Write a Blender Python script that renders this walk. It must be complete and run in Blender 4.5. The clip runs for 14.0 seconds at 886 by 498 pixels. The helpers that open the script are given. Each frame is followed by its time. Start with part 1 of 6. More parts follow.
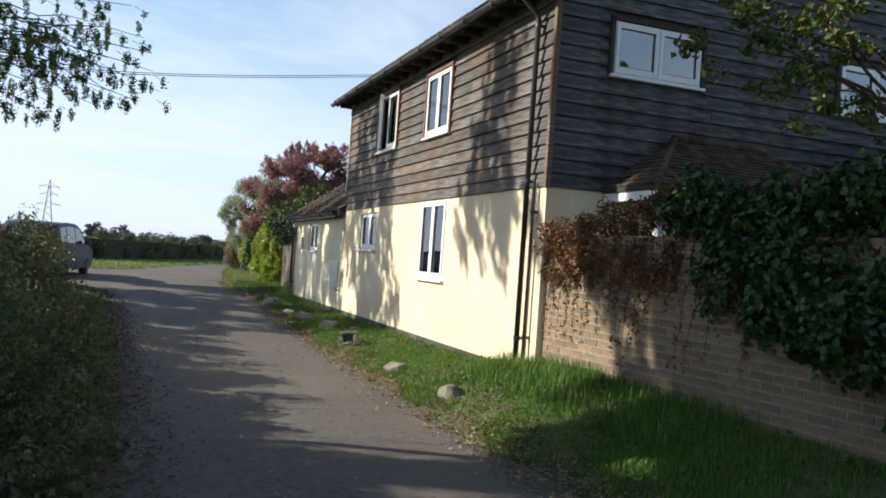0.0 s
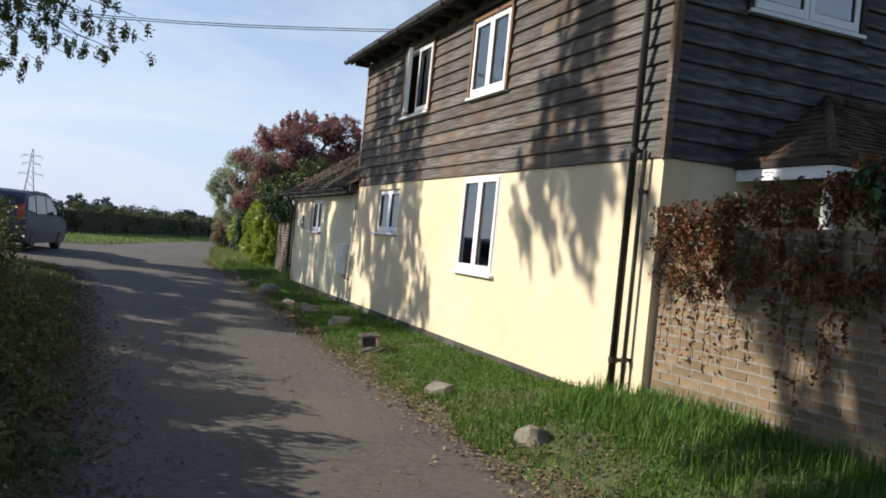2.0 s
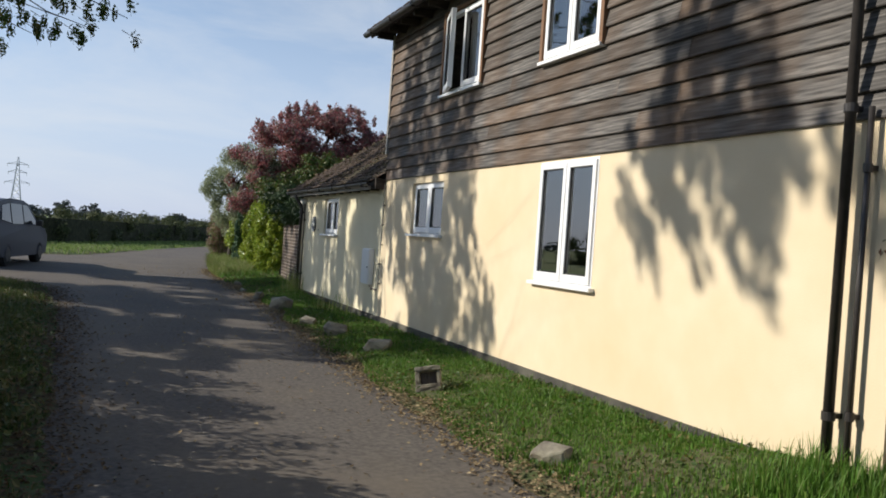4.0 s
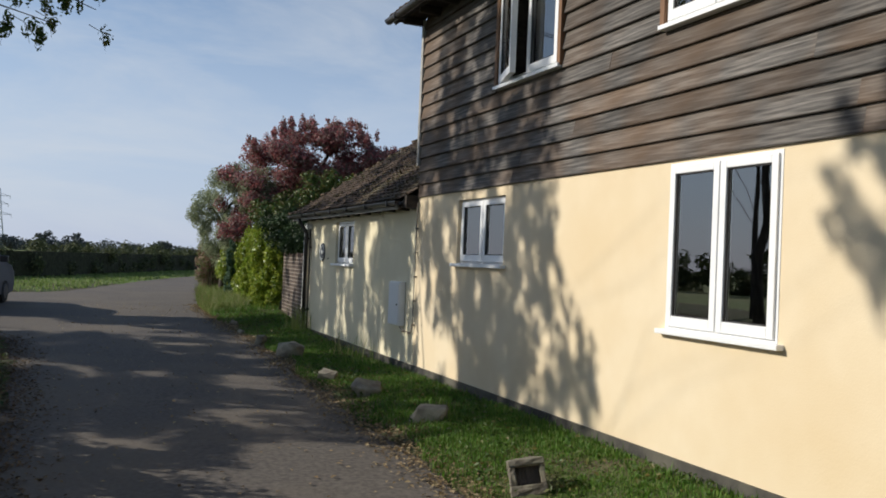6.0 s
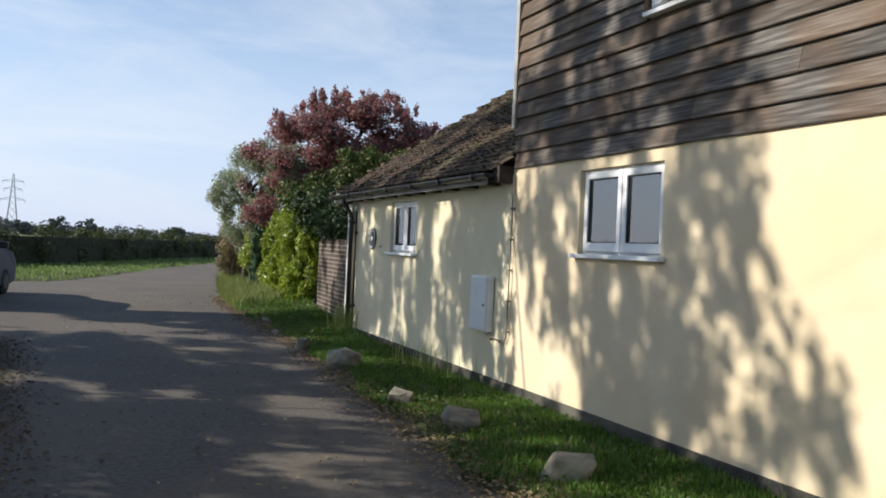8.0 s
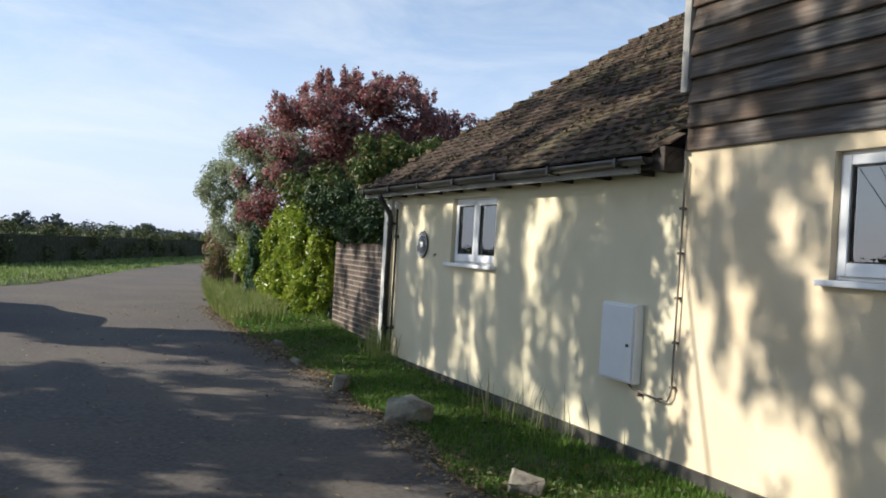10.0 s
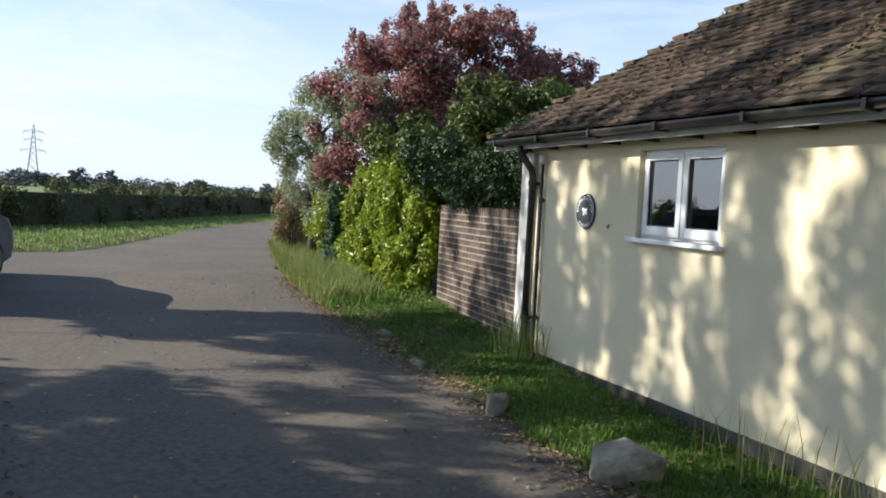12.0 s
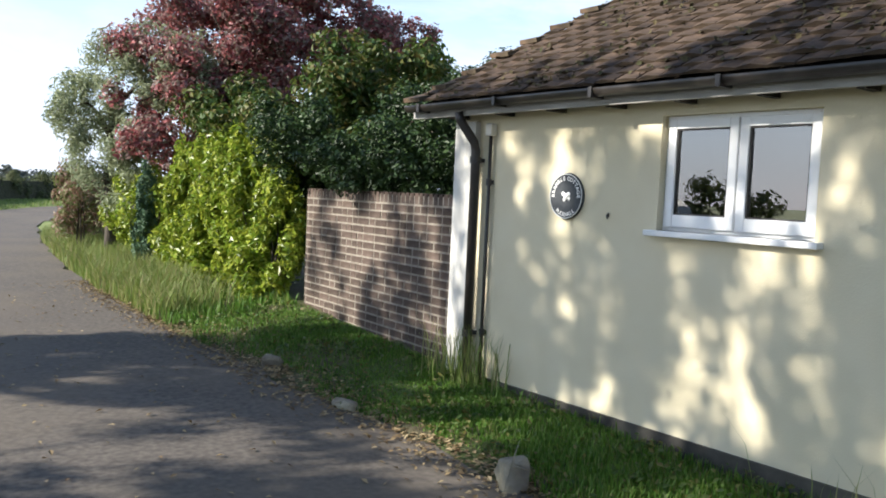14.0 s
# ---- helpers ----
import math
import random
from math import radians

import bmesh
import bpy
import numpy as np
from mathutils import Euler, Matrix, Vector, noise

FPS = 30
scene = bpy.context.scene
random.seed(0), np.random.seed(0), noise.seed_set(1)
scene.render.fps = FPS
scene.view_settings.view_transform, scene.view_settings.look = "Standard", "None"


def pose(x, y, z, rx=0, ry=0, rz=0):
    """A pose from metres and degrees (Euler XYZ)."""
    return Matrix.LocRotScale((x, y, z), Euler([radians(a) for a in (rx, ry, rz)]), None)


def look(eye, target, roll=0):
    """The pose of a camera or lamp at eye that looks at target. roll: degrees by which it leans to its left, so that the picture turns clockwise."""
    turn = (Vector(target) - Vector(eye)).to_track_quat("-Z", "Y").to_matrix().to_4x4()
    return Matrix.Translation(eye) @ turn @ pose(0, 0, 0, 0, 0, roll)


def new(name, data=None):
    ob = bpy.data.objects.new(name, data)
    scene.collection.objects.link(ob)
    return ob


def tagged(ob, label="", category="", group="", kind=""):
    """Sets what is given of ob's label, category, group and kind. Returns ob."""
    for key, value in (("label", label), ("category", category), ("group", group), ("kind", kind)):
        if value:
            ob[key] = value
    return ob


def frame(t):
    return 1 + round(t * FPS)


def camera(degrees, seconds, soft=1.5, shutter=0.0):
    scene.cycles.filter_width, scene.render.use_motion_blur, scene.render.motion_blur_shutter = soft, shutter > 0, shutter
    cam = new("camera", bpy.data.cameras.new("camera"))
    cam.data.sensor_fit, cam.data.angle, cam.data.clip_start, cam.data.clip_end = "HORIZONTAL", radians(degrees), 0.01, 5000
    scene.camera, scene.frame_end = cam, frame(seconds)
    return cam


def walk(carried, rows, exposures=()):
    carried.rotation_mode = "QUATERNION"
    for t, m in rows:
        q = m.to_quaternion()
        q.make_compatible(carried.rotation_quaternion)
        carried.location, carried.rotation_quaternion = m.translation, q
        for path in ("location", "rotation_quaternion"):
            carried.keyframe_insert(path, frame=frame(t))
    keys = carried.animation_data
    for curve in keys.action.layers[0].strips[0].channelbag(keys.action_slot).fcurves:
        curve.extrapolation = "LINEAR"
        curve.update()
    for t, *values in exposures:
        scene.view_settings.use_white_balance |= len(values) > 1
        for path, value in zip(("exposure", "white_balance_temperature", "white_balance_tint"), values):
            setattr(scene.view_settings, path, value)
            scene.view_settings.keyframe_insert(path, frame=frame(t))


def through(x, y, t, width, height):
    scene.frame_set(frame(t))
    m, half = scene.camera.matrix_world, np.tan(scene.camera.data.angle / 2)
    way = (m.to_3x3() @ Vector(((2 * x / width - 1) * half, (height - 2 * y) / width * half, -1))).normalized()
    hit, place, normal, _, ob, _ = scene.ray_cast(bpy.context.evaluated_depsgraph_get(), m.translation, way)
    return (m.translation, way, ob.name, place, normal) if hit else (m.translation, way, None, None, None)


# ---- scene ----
cam = camera(55.2, 14.0, soft=1.8)
PATH = [
    (0, (-0.001, 0.018, 1.326), (0.705, 1.889, 1.354), 4.1),
    (0.5, (0.022, 0.627, 1.318), (0.83, 2.456, 1.367), 4.1),
    (1, (0.087, 1.324, 1.339), (0.803, 3.192, 1.357), 5.2),
    (1.5, (0.116, 1.949, 1.333), (0.845, 3.811, 1.337), 5.6),
    (2, (0.165, 2.618, 1.338), (0.907, 4.475, 1.328), 5.8),
    (2.5, (0.14, 3.207, 1.331), (0.886, 5.063, 1.34), 5.1),
    (3, (0.196, 3.877, 1.337), (0.981, 5.716, 1.312), 4.8),
    (3.2, (0.191, 4.105, 1.335), (0.951, 5.954, 1.293), 5.4),
    (5.3, (0.445, 6.790, 1.420), (1.234, 8.627, 1.458), 1.9),
    (5.5, (0.457, 7.050, 1.417), (1.241, 8.890, 1.447), 2.0),
    (6, (0.488, 7.632, 1.450), (1.276, 9.470, 1.480), 2.4),
    (6.5, (0.524, 8.156, 1.426), (1.313, 9.994, 1.465), 2.7),
    (7, (0.591, 8.799, 1.466), (1.341, 10.652, 1.500), 1.5),
    (7.5, (0.574, 9.340, 1.437), (1.335, 11.190, 1.443), 1.1),
    (8, (0.579, 10.091, 1.435), (1.343, 11.939, 1.433), 2.6),
    (8.2, (0.585, 10.350, 1.440), (1.362, 12.192, 1.397), 3.2),
    (10.3, (0.537, 13.355, 1.488), (1.387, 15.166, 1.492), 3.3),
    (10.5, (0.55, 13.623, 1.476), (1.432, 15.418, 1.467), 2.9),
    (11, (0.548, 14.22, 1.533), (1.372, 16.041, 1.489), 3.0),
    (11.5, (0.53, 14.91, 1.529), (1.27, 16.765, 1.434), 3.2),
    (12, (0.526, 15.484, 1.556), (1.254, 17.343, 1.443), 3.0),
    (12.5, (0.424, 16.076, 1.548), (1.252, 17.893, 1.423), 5.3),
    (13, (0.38, 16.67, 1.524), (1.351, 18.412, 1.367), 3.1),
    (13.5, (0.315, 17.297, 1.501), (1.387, 18.982, 1.392), 4.1),
    (14, (0.283, 17.848, 1.509), (1.484, 19.442, 1.379), 2.6),
]
EXPOSURES = [(0, 0.58), (1.0, 0.48), (2.0, 0.3), (3.0, 0.18), (5.5, -0.08), (6.5, -0.15), (7.5, 0.18), (8.2, 0.34), (10.5, 0.47), (12, 0.64), (13, 0.82), (14, 0.98)]
walk(cam, [(t, look(eye, target, roll)) for t, eye, target, roll in PATH], EXPOSURES)

# ---- light ----
SUN_AZ, SUN_EL = 22.0, 28.0            # degrees from -x towards +y; above the horizon
TO_SUN = Vector((-math.cos(radians(SUN_AZ)) * math.cos(radians(SUN_EL)), math.sin(radians(SUN_AZ)) * math.cos(radians(SUN_EL)), math.sin(radians(SUN_EL))))
sun_data = bpy.data.lights.new("sun", "SUN")
sun_data.energy, sun_data.angle, sun_data.color = 5.0, radians(0.36), (1.0, 0.945, 0.85)
sun_ob = new("sun", sun_data)
sun_ob.matrix_world = look((-30, 15, 30), Vector((-30, 15, 30)) - TO_SUN)

world = bpy.data.worlds.new("world")
scene.world = world
world.use_nodes = True
wn, wl = world.node_tree.nodes, world.node_tree.links
wn.clear()
w_out, w_bg, w_sky = wn.new("ShaderNodeOutputWorld"), wn.new("ShaderNodeBackground"), wn.new("ShaderNodeTexSky")
w_sky.sky_type, w_sky.sun_disc = "NISHITA", False
w_sky.sun_elevation, w_sky.sun_rotation = radians(SUN_EL), radians(-90 + SUN_AZ)
w_sky.air_density, w_sky.dust_density, w_sky.ozone_density = 1.0, 0.4, 2.2
w_bg.inputs["Strength"].default_value = 0.127
# thin high cloud, stretched into wisps
w_co, w_map, w_noise, w_ramp, w_mix = (wn.new(k) for k in ("ShaderNodeTexCoord", "ShaderNodeMapping", "ShaderNodeTexNoise", "ShaderNodeValToRGB", "ShaderNodeMix"))
w_map.inputs["Scale"].default_value = (2.0, 2.6, 7.5)
w_map.inputs["Rotation"].default_value = (0.25, 0.1, 0.3)
w_noise.inputs["Scale"].default_value, w_noise.inputs["Detail"].default_value, w_noise.inputs["Roughness"].default_value = 1.6, 6.0, 0.62
w_noise.inputs["Distortion"].default_value = 0.5
w_ramp.color_ramp.elements[0].position, w_ramp.color_ramp.elements[1].position = 0.42, 0.80
w_ramp.color_ramp.elements[1].color = (0.62, 0.62, 0.62, 1)
w_mix.data_type = "RGBA"
w_mix.inputs["B"].default_value = (5.6, 5.9, 6.3, 1)
wl.new(w_co.outputs["Generated"], w_map.inputs["Vector"]); wl.new(w_map.outputs["Vector"], w_noise.inputs["Vector"])
wl.new(w_noise.outputs["Fac"], w_ramp.inputs["Fac"])
# the cloud thins out overhead, where the sky is deeper blue
w_high, w_thin, w_cxyz = wn.new("ShaderNodeMapRange"), wn.new("ShaderNodeMath"), wn.new("ShaderNodeSeparateXYZ")
w_thin.operation, w_high.interpolation_type = "MULTIPLY", "SMOOTHSTEP"
w_high.inputs["From Min"].default_value, w_high.inputs["From Max"].default_value, w_high.inputs["To Min"].default_value, w_high.inputs["To Max"].default_value = 0.28, 0.65, 1.0, 0.15
wl.new(w_co.outputs["Generated"], w_cxyz.inputs["Vector"]); wl.new(w_cxyz.outputs["Z"], w_high.inputs["Value"])
wl.new(w_ramp.outputs["Color"], w_thin.inputs[0]); wl.new(w_high.outputs["Result"], w_thin.inputs[1]); wl.new(w_thin.outputs["Value"], w_mix.inputs["Factor"])
# pale haze towards the horizon
w_xyz, w_low, w_haze = wn.new("ShaderNodeSeparateXYZ"), wn.new("ShaderNodeMapRange"), wn.new("ShaderNodeMix")
w_haze.data_type, w_low.interpolation_type = "RGBA", "SMOOTHSTEP"
w_low.inputs["From Min"].default_value, w_low.inputs["From Max"].default_value, w_low.inputs["To Min"].default_value, w_low.inputs["To Max"].default_value = -0.02, 0.40, 0.85, 0.04
w_haze.inputs["B"].default_value = (4.15, 4.85, 6.45, 1)
wl.new(w_co.outputs["Generated"], w_xyz.inputs["Vector"]); wl.new(w_xyz.outputs["Z"], w_low.inputs["Value"]); wl.new(w_low.outputs["Result"], w_haze.inputs["Factor"])
wl.new(w_sky.outputs["Color"], w_haze.inputs["A"]); wl.new(w_haze.outputs["Result"], w_mix.inputs["A"]); wl.new(w_mix.outputs["Result"], w_bg.inputs["Color"])
wl.new(w_bg.outputs["Background"], w_out.inputs["Surface"])

# ---- materials ----
def material(name, base, rough=0.8, metal=0.0, specular=0.4):
    m = bpy.data.materials.new(name)
    m.use_nodes = True
    b = m.node_tree.nodes["Principled BSDF"]
    b.inputs["Base Color"].default_value = (*base, 1)
    b.inputs["Roughness"].default_value, b.inputs["Metallic"].default_value = rough, metal
    b.inputs["Specular IOR Level"].default_value = specular
    return m


def varied(name, colours, scale, rough=0.85, stretch=(1, 1, 1), detail=5.0, bump=0.0, bump_scale=60.0, bump_size=0.01, big=None, big_scale=0.6, jitter=0.0, island=0.0, metal=0.0, specular=0.3, lo=0.3, hi=0.7):
    """Noise between colours, a second broad noise towards big (colour, amount), value jitter by object or by island, and bump."""
    m = material(name, colours[0], rough, metal, specular)
    n, l = m.node_tree.nodes, m.node_tree.links
    b = n["Principled BSDF"]
    co, mp, tex, ramp = n.new("ShaderNodeTexCoord"), n.new("ShaderNodeMapping"), n.new("ShaderNodeTexNoise"), n.new("ShaderNodeValToRGB")
    mp.inputs["Scale"].default_value = stretch
    tex.inputs["Scale"].default_value, tex.inputs["Detail"].default_value = scale, detail
    l.new(co.outputs["Object"], mp.inputs["Vector"]); l.new(mp.outputs["Vector"], tex.inputs["Vector"]); l.new(tex.outputs["Fac"], ramp.inputs["Fac"])
    el = ramp.color_ramp.elements
    for i, c in enumerate(colours):
        p = lo + (hi - lo) * i / max(1, len(colours) - 1)
        e = el[i] if i < 2 else el.new(p)
        e.position, e.color = p, (*c, 1)
    last = ramp.outputs["Color"]
    if big:
        t2, r2, mx = n.new("ShaderNodeTexNoise"), n.new("ShaderNodeMapRange"), n.new("ShaderNodeMix")
        mx.data_type = "RGBA"
        t2.inputs["Scale"].default_value, t2.inputs["Detail"].default_value = big_scale, 4.0
        r2.inputs["From Min"].default_value, r2.inputs["From Max"].default_value, r2.inputs["To Max"].default_value = 0.42, 0.68, big[1]
        mx.inputs["B"].default_value = (*big[0], 1)
        l.new(co.outputs["Object"], t2.inputs["Vector"]); l.new(t2.outputs["Fac"], r2.inputs["Value"]); l.new(r2.outputs["Result"], mx.inputs["Factor"]); l.new(last, mx.inputs["A"])
        last = mx.outputs["Result"]
    if jitter or island:
        hs, mr = n.new("ShaderNodeHueSaturation"), n.new("ShaderNodeMapRange")
        k = jitter or island
        mr.inputs["To Min"].default_value, mr.inputs["To Max"].default_value = 1 - k, 1 + k
        if jitter:
            l.new(n.new("ShaderNodeObjectInfo").outputs["Random"], mr.inputs["Value"])
        else:
            l.new(n.new("ShaderNodeNewGeometry").outputs["Random Per Island"], mr.inputs["Value"])
        l.new(mr.outputs["Result"], hs.inputs["Value"]); l.new(last, hs.inputs["Color"])
        last = hs.outputs["Color"]
    l.new(last, b.inputs["Base Color"])
    if bump:
        tb, bp = n.new("ShaderNodeTexNoise"), n.new("ShaderNodeBump")
        tb.inputs["Scale"].default_value, tb.inputs["Detail"].default_value = bump_scale, 4.0
        bp.inputs["Strength"].default_value, bp.inputs["Distance"].default_value = bump, bump_size
        l.new(mp.outputs["Vector"], tb.inputs["Vector"]); l.new(tb.outputs["Fac"], bp.inputs["Height"]); l.new(bp.outputs["Normal"], b.inputs["Normal"])
    return m


def leafy(name, colours, shine=0.5, through=0.25):
    """Leaves: a colour for each leaf by island, some light passing through."""
    m = material(name, colours[0], shine, 0, 0.35)
    n, l = m.node_tree.nodes, m.node_tree.links
    b, out = n["Principled BSDF"], n["Material Output"]
    geo, ramp, tr, mix = n.new("ShaderNodeNewGeometry"), n.new("ShaderNodeValToRGB"), n.new("ShaderNodeBsdfTranslucent"), n.new("ShaderNodeMixShader")
    el = ramp.color_ramp.elements
    for i, c in enumerate(colours):
        p = i / max(1, len(colours) - 1)
        e = el[i] if i < 2 else el.new(p)
        e.position, e.color = p, (*c, 1)
    l.new(geo.outputs["Random Per Island"], ramp.inputs["Fac"])
    l.new(ramp.outputs["Color"], b.inputs["Base Color"]); l.new(ramp.outputs["Color"], tr.inputs["Color"])
    mix.inputs["Fac"].default_value = through
    l.new(b.outputs["BSDF"], mix.inputs[1]); l.new(tr.outputs["BSDF"], mix.inputs[2]); l.new(mix.outputs["Shader"], out.inputs["Surface"])
    return m


M_RENDER = varied("yellow render", [(0.698, 0.574, 0.387), (0.737, 0.622, 0.439)], 3.0, 0.9, bump=0.25, bump_scale=90, bump_size=0.004, big=((0.662, 0.509, 0.304), 0.55), big_scale=0.7)
# same paint as the yellow render; its brighter exposure is put into the colour
M_RENDER_PALE = varied("exposure-paled yellow render", [(0.706, 0.62, 0.428), (0.747, 0.67, 0.483)], 3.0, 0.9, bump=0.25, bump_scale=90, bump_size=0.004, big=((0.674, 0.602, 0.401), 0.5), big_scale=0.7)
M_PLINTH = varied("black plinth paint", [(0.035, 0.033, 0.03), (0.07, 0.065, 0.055)], 9, 0.8, bump=0.4, bump_scale=40, big=((0.14, 0.13, 0.10), 0.7), big_scale=2.0)
M_BOARD = varied("weathered board", [(0.034, 0.031, 0.028), (0.092, 0.084, 0.076), (0.185, 0.168, 0.15)], 7.0, 0.8, stretch=(1.0, 0.4, 7.0), detail=12, bump=0.6, bump_scale=18, bump_size=0.005, big=((0.15, 0.085, 0.042), 0.8), big_scale=0.75, jitter=0.25)
# same weathered boards, greyed and dimmed for the gable's shaded side
M_BOARD_X = varied("weathered gable board toned for shade", [(0.036, 0.034, 0.035), (0.085, 0.081, 0.082), (0.149, 0.142, 0.145)], 4.5, 0.8, stretch=(0.383, 0.85, 5.95), detail=10, bump=0.35, bump_scale=14, bump_size=0.004, jitter=0.22)
M_DARKWOOD = varied("dark timber", [(0.03, 0.025, 0.02), (0.07, 0.055, 0.045)], 6, 0.75, stretch=(1, 0.3, 4), bump=0.2)
M_TRIM = varied("brown timber trim", [(0.14, 0.075, 0.04), (0.22, 0.12, 0.065)], 8, 0.7, stretch=(1, 1, 0.3), bump=0.2)
M_UPVC = varied("white window plastic", [(0.80, 0.80, 0.79), (0.84, 0.84, 0.83)], 5, 0.35, specular=0.5)
M_GREYWHITE = varied("weathered white paint", [(0.62, 0.60, 0.55), (0.74, 0.72, 0.67)], 12, 0.7, stretch=(1, 1, 0.3), bump=0.2, big=((0.45, 0.43, 0.38), 0.5), big_scale=3)
M_FASCIA = varied("weathered grey fascia paint", [(0.30, 0.29, 0.27), (0.40, 0.385, 0.355)], 12, 0.7, stretch=(1, 0.3, 1), bump=0.2, big=((0.20, 0.19, 0.17), 0.5), big_scale=2)
M_PIPE = varied("black plastic pipe", [(0.026, 0.022, 0.020), (0.042, 0.036, 0.032)], 20, 0.4, specular=0.5)
M_CAVITY = material("dark room", (0.12, 0.11, 0.10), 0.95)
M_TILE = varied("old clay tile", [(0.03, 0.021, 0.016), (0.075, 0.05, 0.036), (0.144, 0.09, 0.06)], 7, 0.92, bump=0.5, bump_scale=35, bump_size=0.008, big=((0.094, 0.083, 0.048), 0.7), big_scale=1.9, jitter=0.35)
M_TILE_S = varied("old clay tile far", [(0.03, 0.021, 0.016), (0.075, 0.05, 0.036), (0.144, 0.09, 0.06)], 7, 0.92, bump=0.5, bump_scale=35, bump_size=0.008, big=((0.094, 0.083, 0.048), 0.7), big_scale=1.9, island=0.35)
M_MOSS = leafy("roof moss", [(0.036, 0.032, 0.014), (0.065, 0.054, 0.025), (0.108, 0.086, 0.043), (0.043, 0.047, 0.018)], 0.9, 0.05)
M_BRICK = varied("red brown brick", [(0.055, 0.038, 0.030), (0.088, 0.060, 0.047), (0.135, 0.094, 0.074)], 9, 0.9, bump=0.5, bump_scale=60, bump_size=0.005, big=((0.12, 0.10, 0.085), 0.6), big_scale=2.2, jitter=0.3)
M_BUFF = varied("buff brick", [(0.16, 0.11, 0.063), (0.225, 0.157, 0.090), (0.285, 0.20, 0.12)], 9, 0.9, bump=0.5, bump_scale=60, bump_size=0.005, big=((0.26, 0.18, 0.12), 0.6), big_scale=1.8, jitter=0.2)
M_MORTAR = varied("lime mortar", [(0.20, 0.175, 0.14), (0.31, 0.275, 0.23)], 25, 0.95, bump=0.5, bump_scale=120, bump_size=0.004)
M_ROAD = varied("worn asphalt", [(0.073, 0.064, 0.055), (0.111, 0.096, 0.082), (0.147, 0.128, 0.108)], 24, 0.88, detail=8, bump=0.6, bump_scale=150, bump_size=0.006, big=((0.153, 0.126, 0.095), 0.75), big_scale=0.55)
M_SOIL = varied("verge soil", [(0.06, 0.05, 0.03), (0.10, 0.085, 0.045), (0.075, 0.10, 0.03)], 5, 0.95, detail=8, bump=0.7, bump_scale=25, bump_size=0.03, big=((0.05, 0.09, 0.02), 0.8), big_scale=0.9)
M_FIELD = varied("pasture", [(0.10, 0.16, 0.04), (0.15, 0.20, 0.06), (0.20, 0.21, 0.08)], 0.6, 0.95, detail=8, bump=0.6, bump_scale=6, bump_size=0.05, big=((0.22, 0.20, 0.09), 0.6), big_scale=0.05)
M_STONE = varied("pale limestone", [(0.12, 0.10, 0.075), (0.24, 0.215, 0.17), (0.40, 0.37, 0.315)], 6, 0.92, detail=8, bump=0.8, bump_scale=14, bump_size=0.02, big=((0.20, 0.19, 0.10), 0.6), big_scale=5, jitter=0.18)
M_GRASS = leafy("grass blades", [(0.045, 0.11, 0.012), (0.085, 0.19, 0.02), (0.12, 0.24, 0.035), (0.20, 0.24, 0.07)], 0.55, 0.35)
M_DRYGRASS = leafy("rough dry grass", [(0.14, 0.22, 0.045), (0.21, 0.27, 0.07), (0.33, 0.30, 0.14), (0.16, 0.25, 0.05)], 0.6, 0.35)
# browner mix, its greens also darkened for the shaded left verge
M_ROUGHGRASS = leafy("shade-toned rough grass", [(0.05, 0.09, 0.02), (0.09, 0.13, 0.03), (0.16, 0.14, 0.06), (0.07, 0.11, 0.025)], 0.6, 0.3)
# paler greens carry the sunlit look of the far verge
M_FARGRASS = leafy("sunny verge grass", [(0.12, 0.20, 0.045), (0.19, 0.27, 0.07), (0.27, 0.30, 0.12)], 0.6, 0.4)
M_FALLEN = leafy("fallen leaves", [(0.16, 0.10, 0.045), (0.28, 0.20, 0.10), (0.40, 0.31, 0.17), (0.12, 0.075, 0.04), (0.30, 0.24, 0.13)], 0.7, 0.15)
# darker copy of the fallen leaves, with the left edge's shade painted in
M_FALLEN_SHADE = leafy("shade-toned fallen leaves", [(0.07, 0.045, 0.025), (0.12, 0.075, 0.04), (0.18, 0.12, 0.06), (0.05, 0.035, 0.02)], 0.8, 0.1)
M_BARK = varied("bark", [(0.05, 0.042, 0.034), (0.12, 0.10, 0.08)], 12, 0.95, stretch=(1, 1, 0.25), bump=0.8, bump_scale=30, bump_size=0.02)
M_OAK = leafy("oak leaves", [(0.035, 0.07, 0.012), (0.06, 0.11, 0.02), (0.10, 0.13, 0.03), (0.16, 0.13, 0.035)], 0.5, 0.3)
M_COPPER = leafy("copper leaves", [(0.15, 0.05, 0.06), (0.28, 0.09, 0.10), (0.50, 0.18, 0.17), (0.22, 0.15, 0.14), (0.36, 0.24, 0.22), (0.18, 0.17, 0.11)], 0.45, 0.42)
M_GREYGREEN = leafy("grey green leaves", [(0.20, 0.24, 0.13), (0.31, 0.35, 0.21), (0.42, 0.45, 0.30)], 0.5, 0.35)
M_BLUEGREEN = leafy("blue green needles", [(0.06, 0.11, 0.065), (0.09, 0.16, 0.09), (0.13, 0.21, 0.11)], 0.6, 0.2)
M_YEW = leafy("dark evergreen leaves", [(0.012, 0.028, 0.008), (0.025, 0.055, 0.012), (0.045, 0.085, 0.02)], 0.5, 0.15)
M_LAUREL = leafy("laurel leaves", [(0.12, 0.20, 0.020), (0.23, 0.32, 0.032), (0.40, 0.44, 0.062), (0.07, 0.12, 0.014)], 0.35, 0.35)
M_HEDGE = leafy("field hedge leaves", [(0.043, 0.06, 0.02), (0.076, 0.093, 0.034), (0.119, 0.128, 0.051)], 0.7, 0.15)
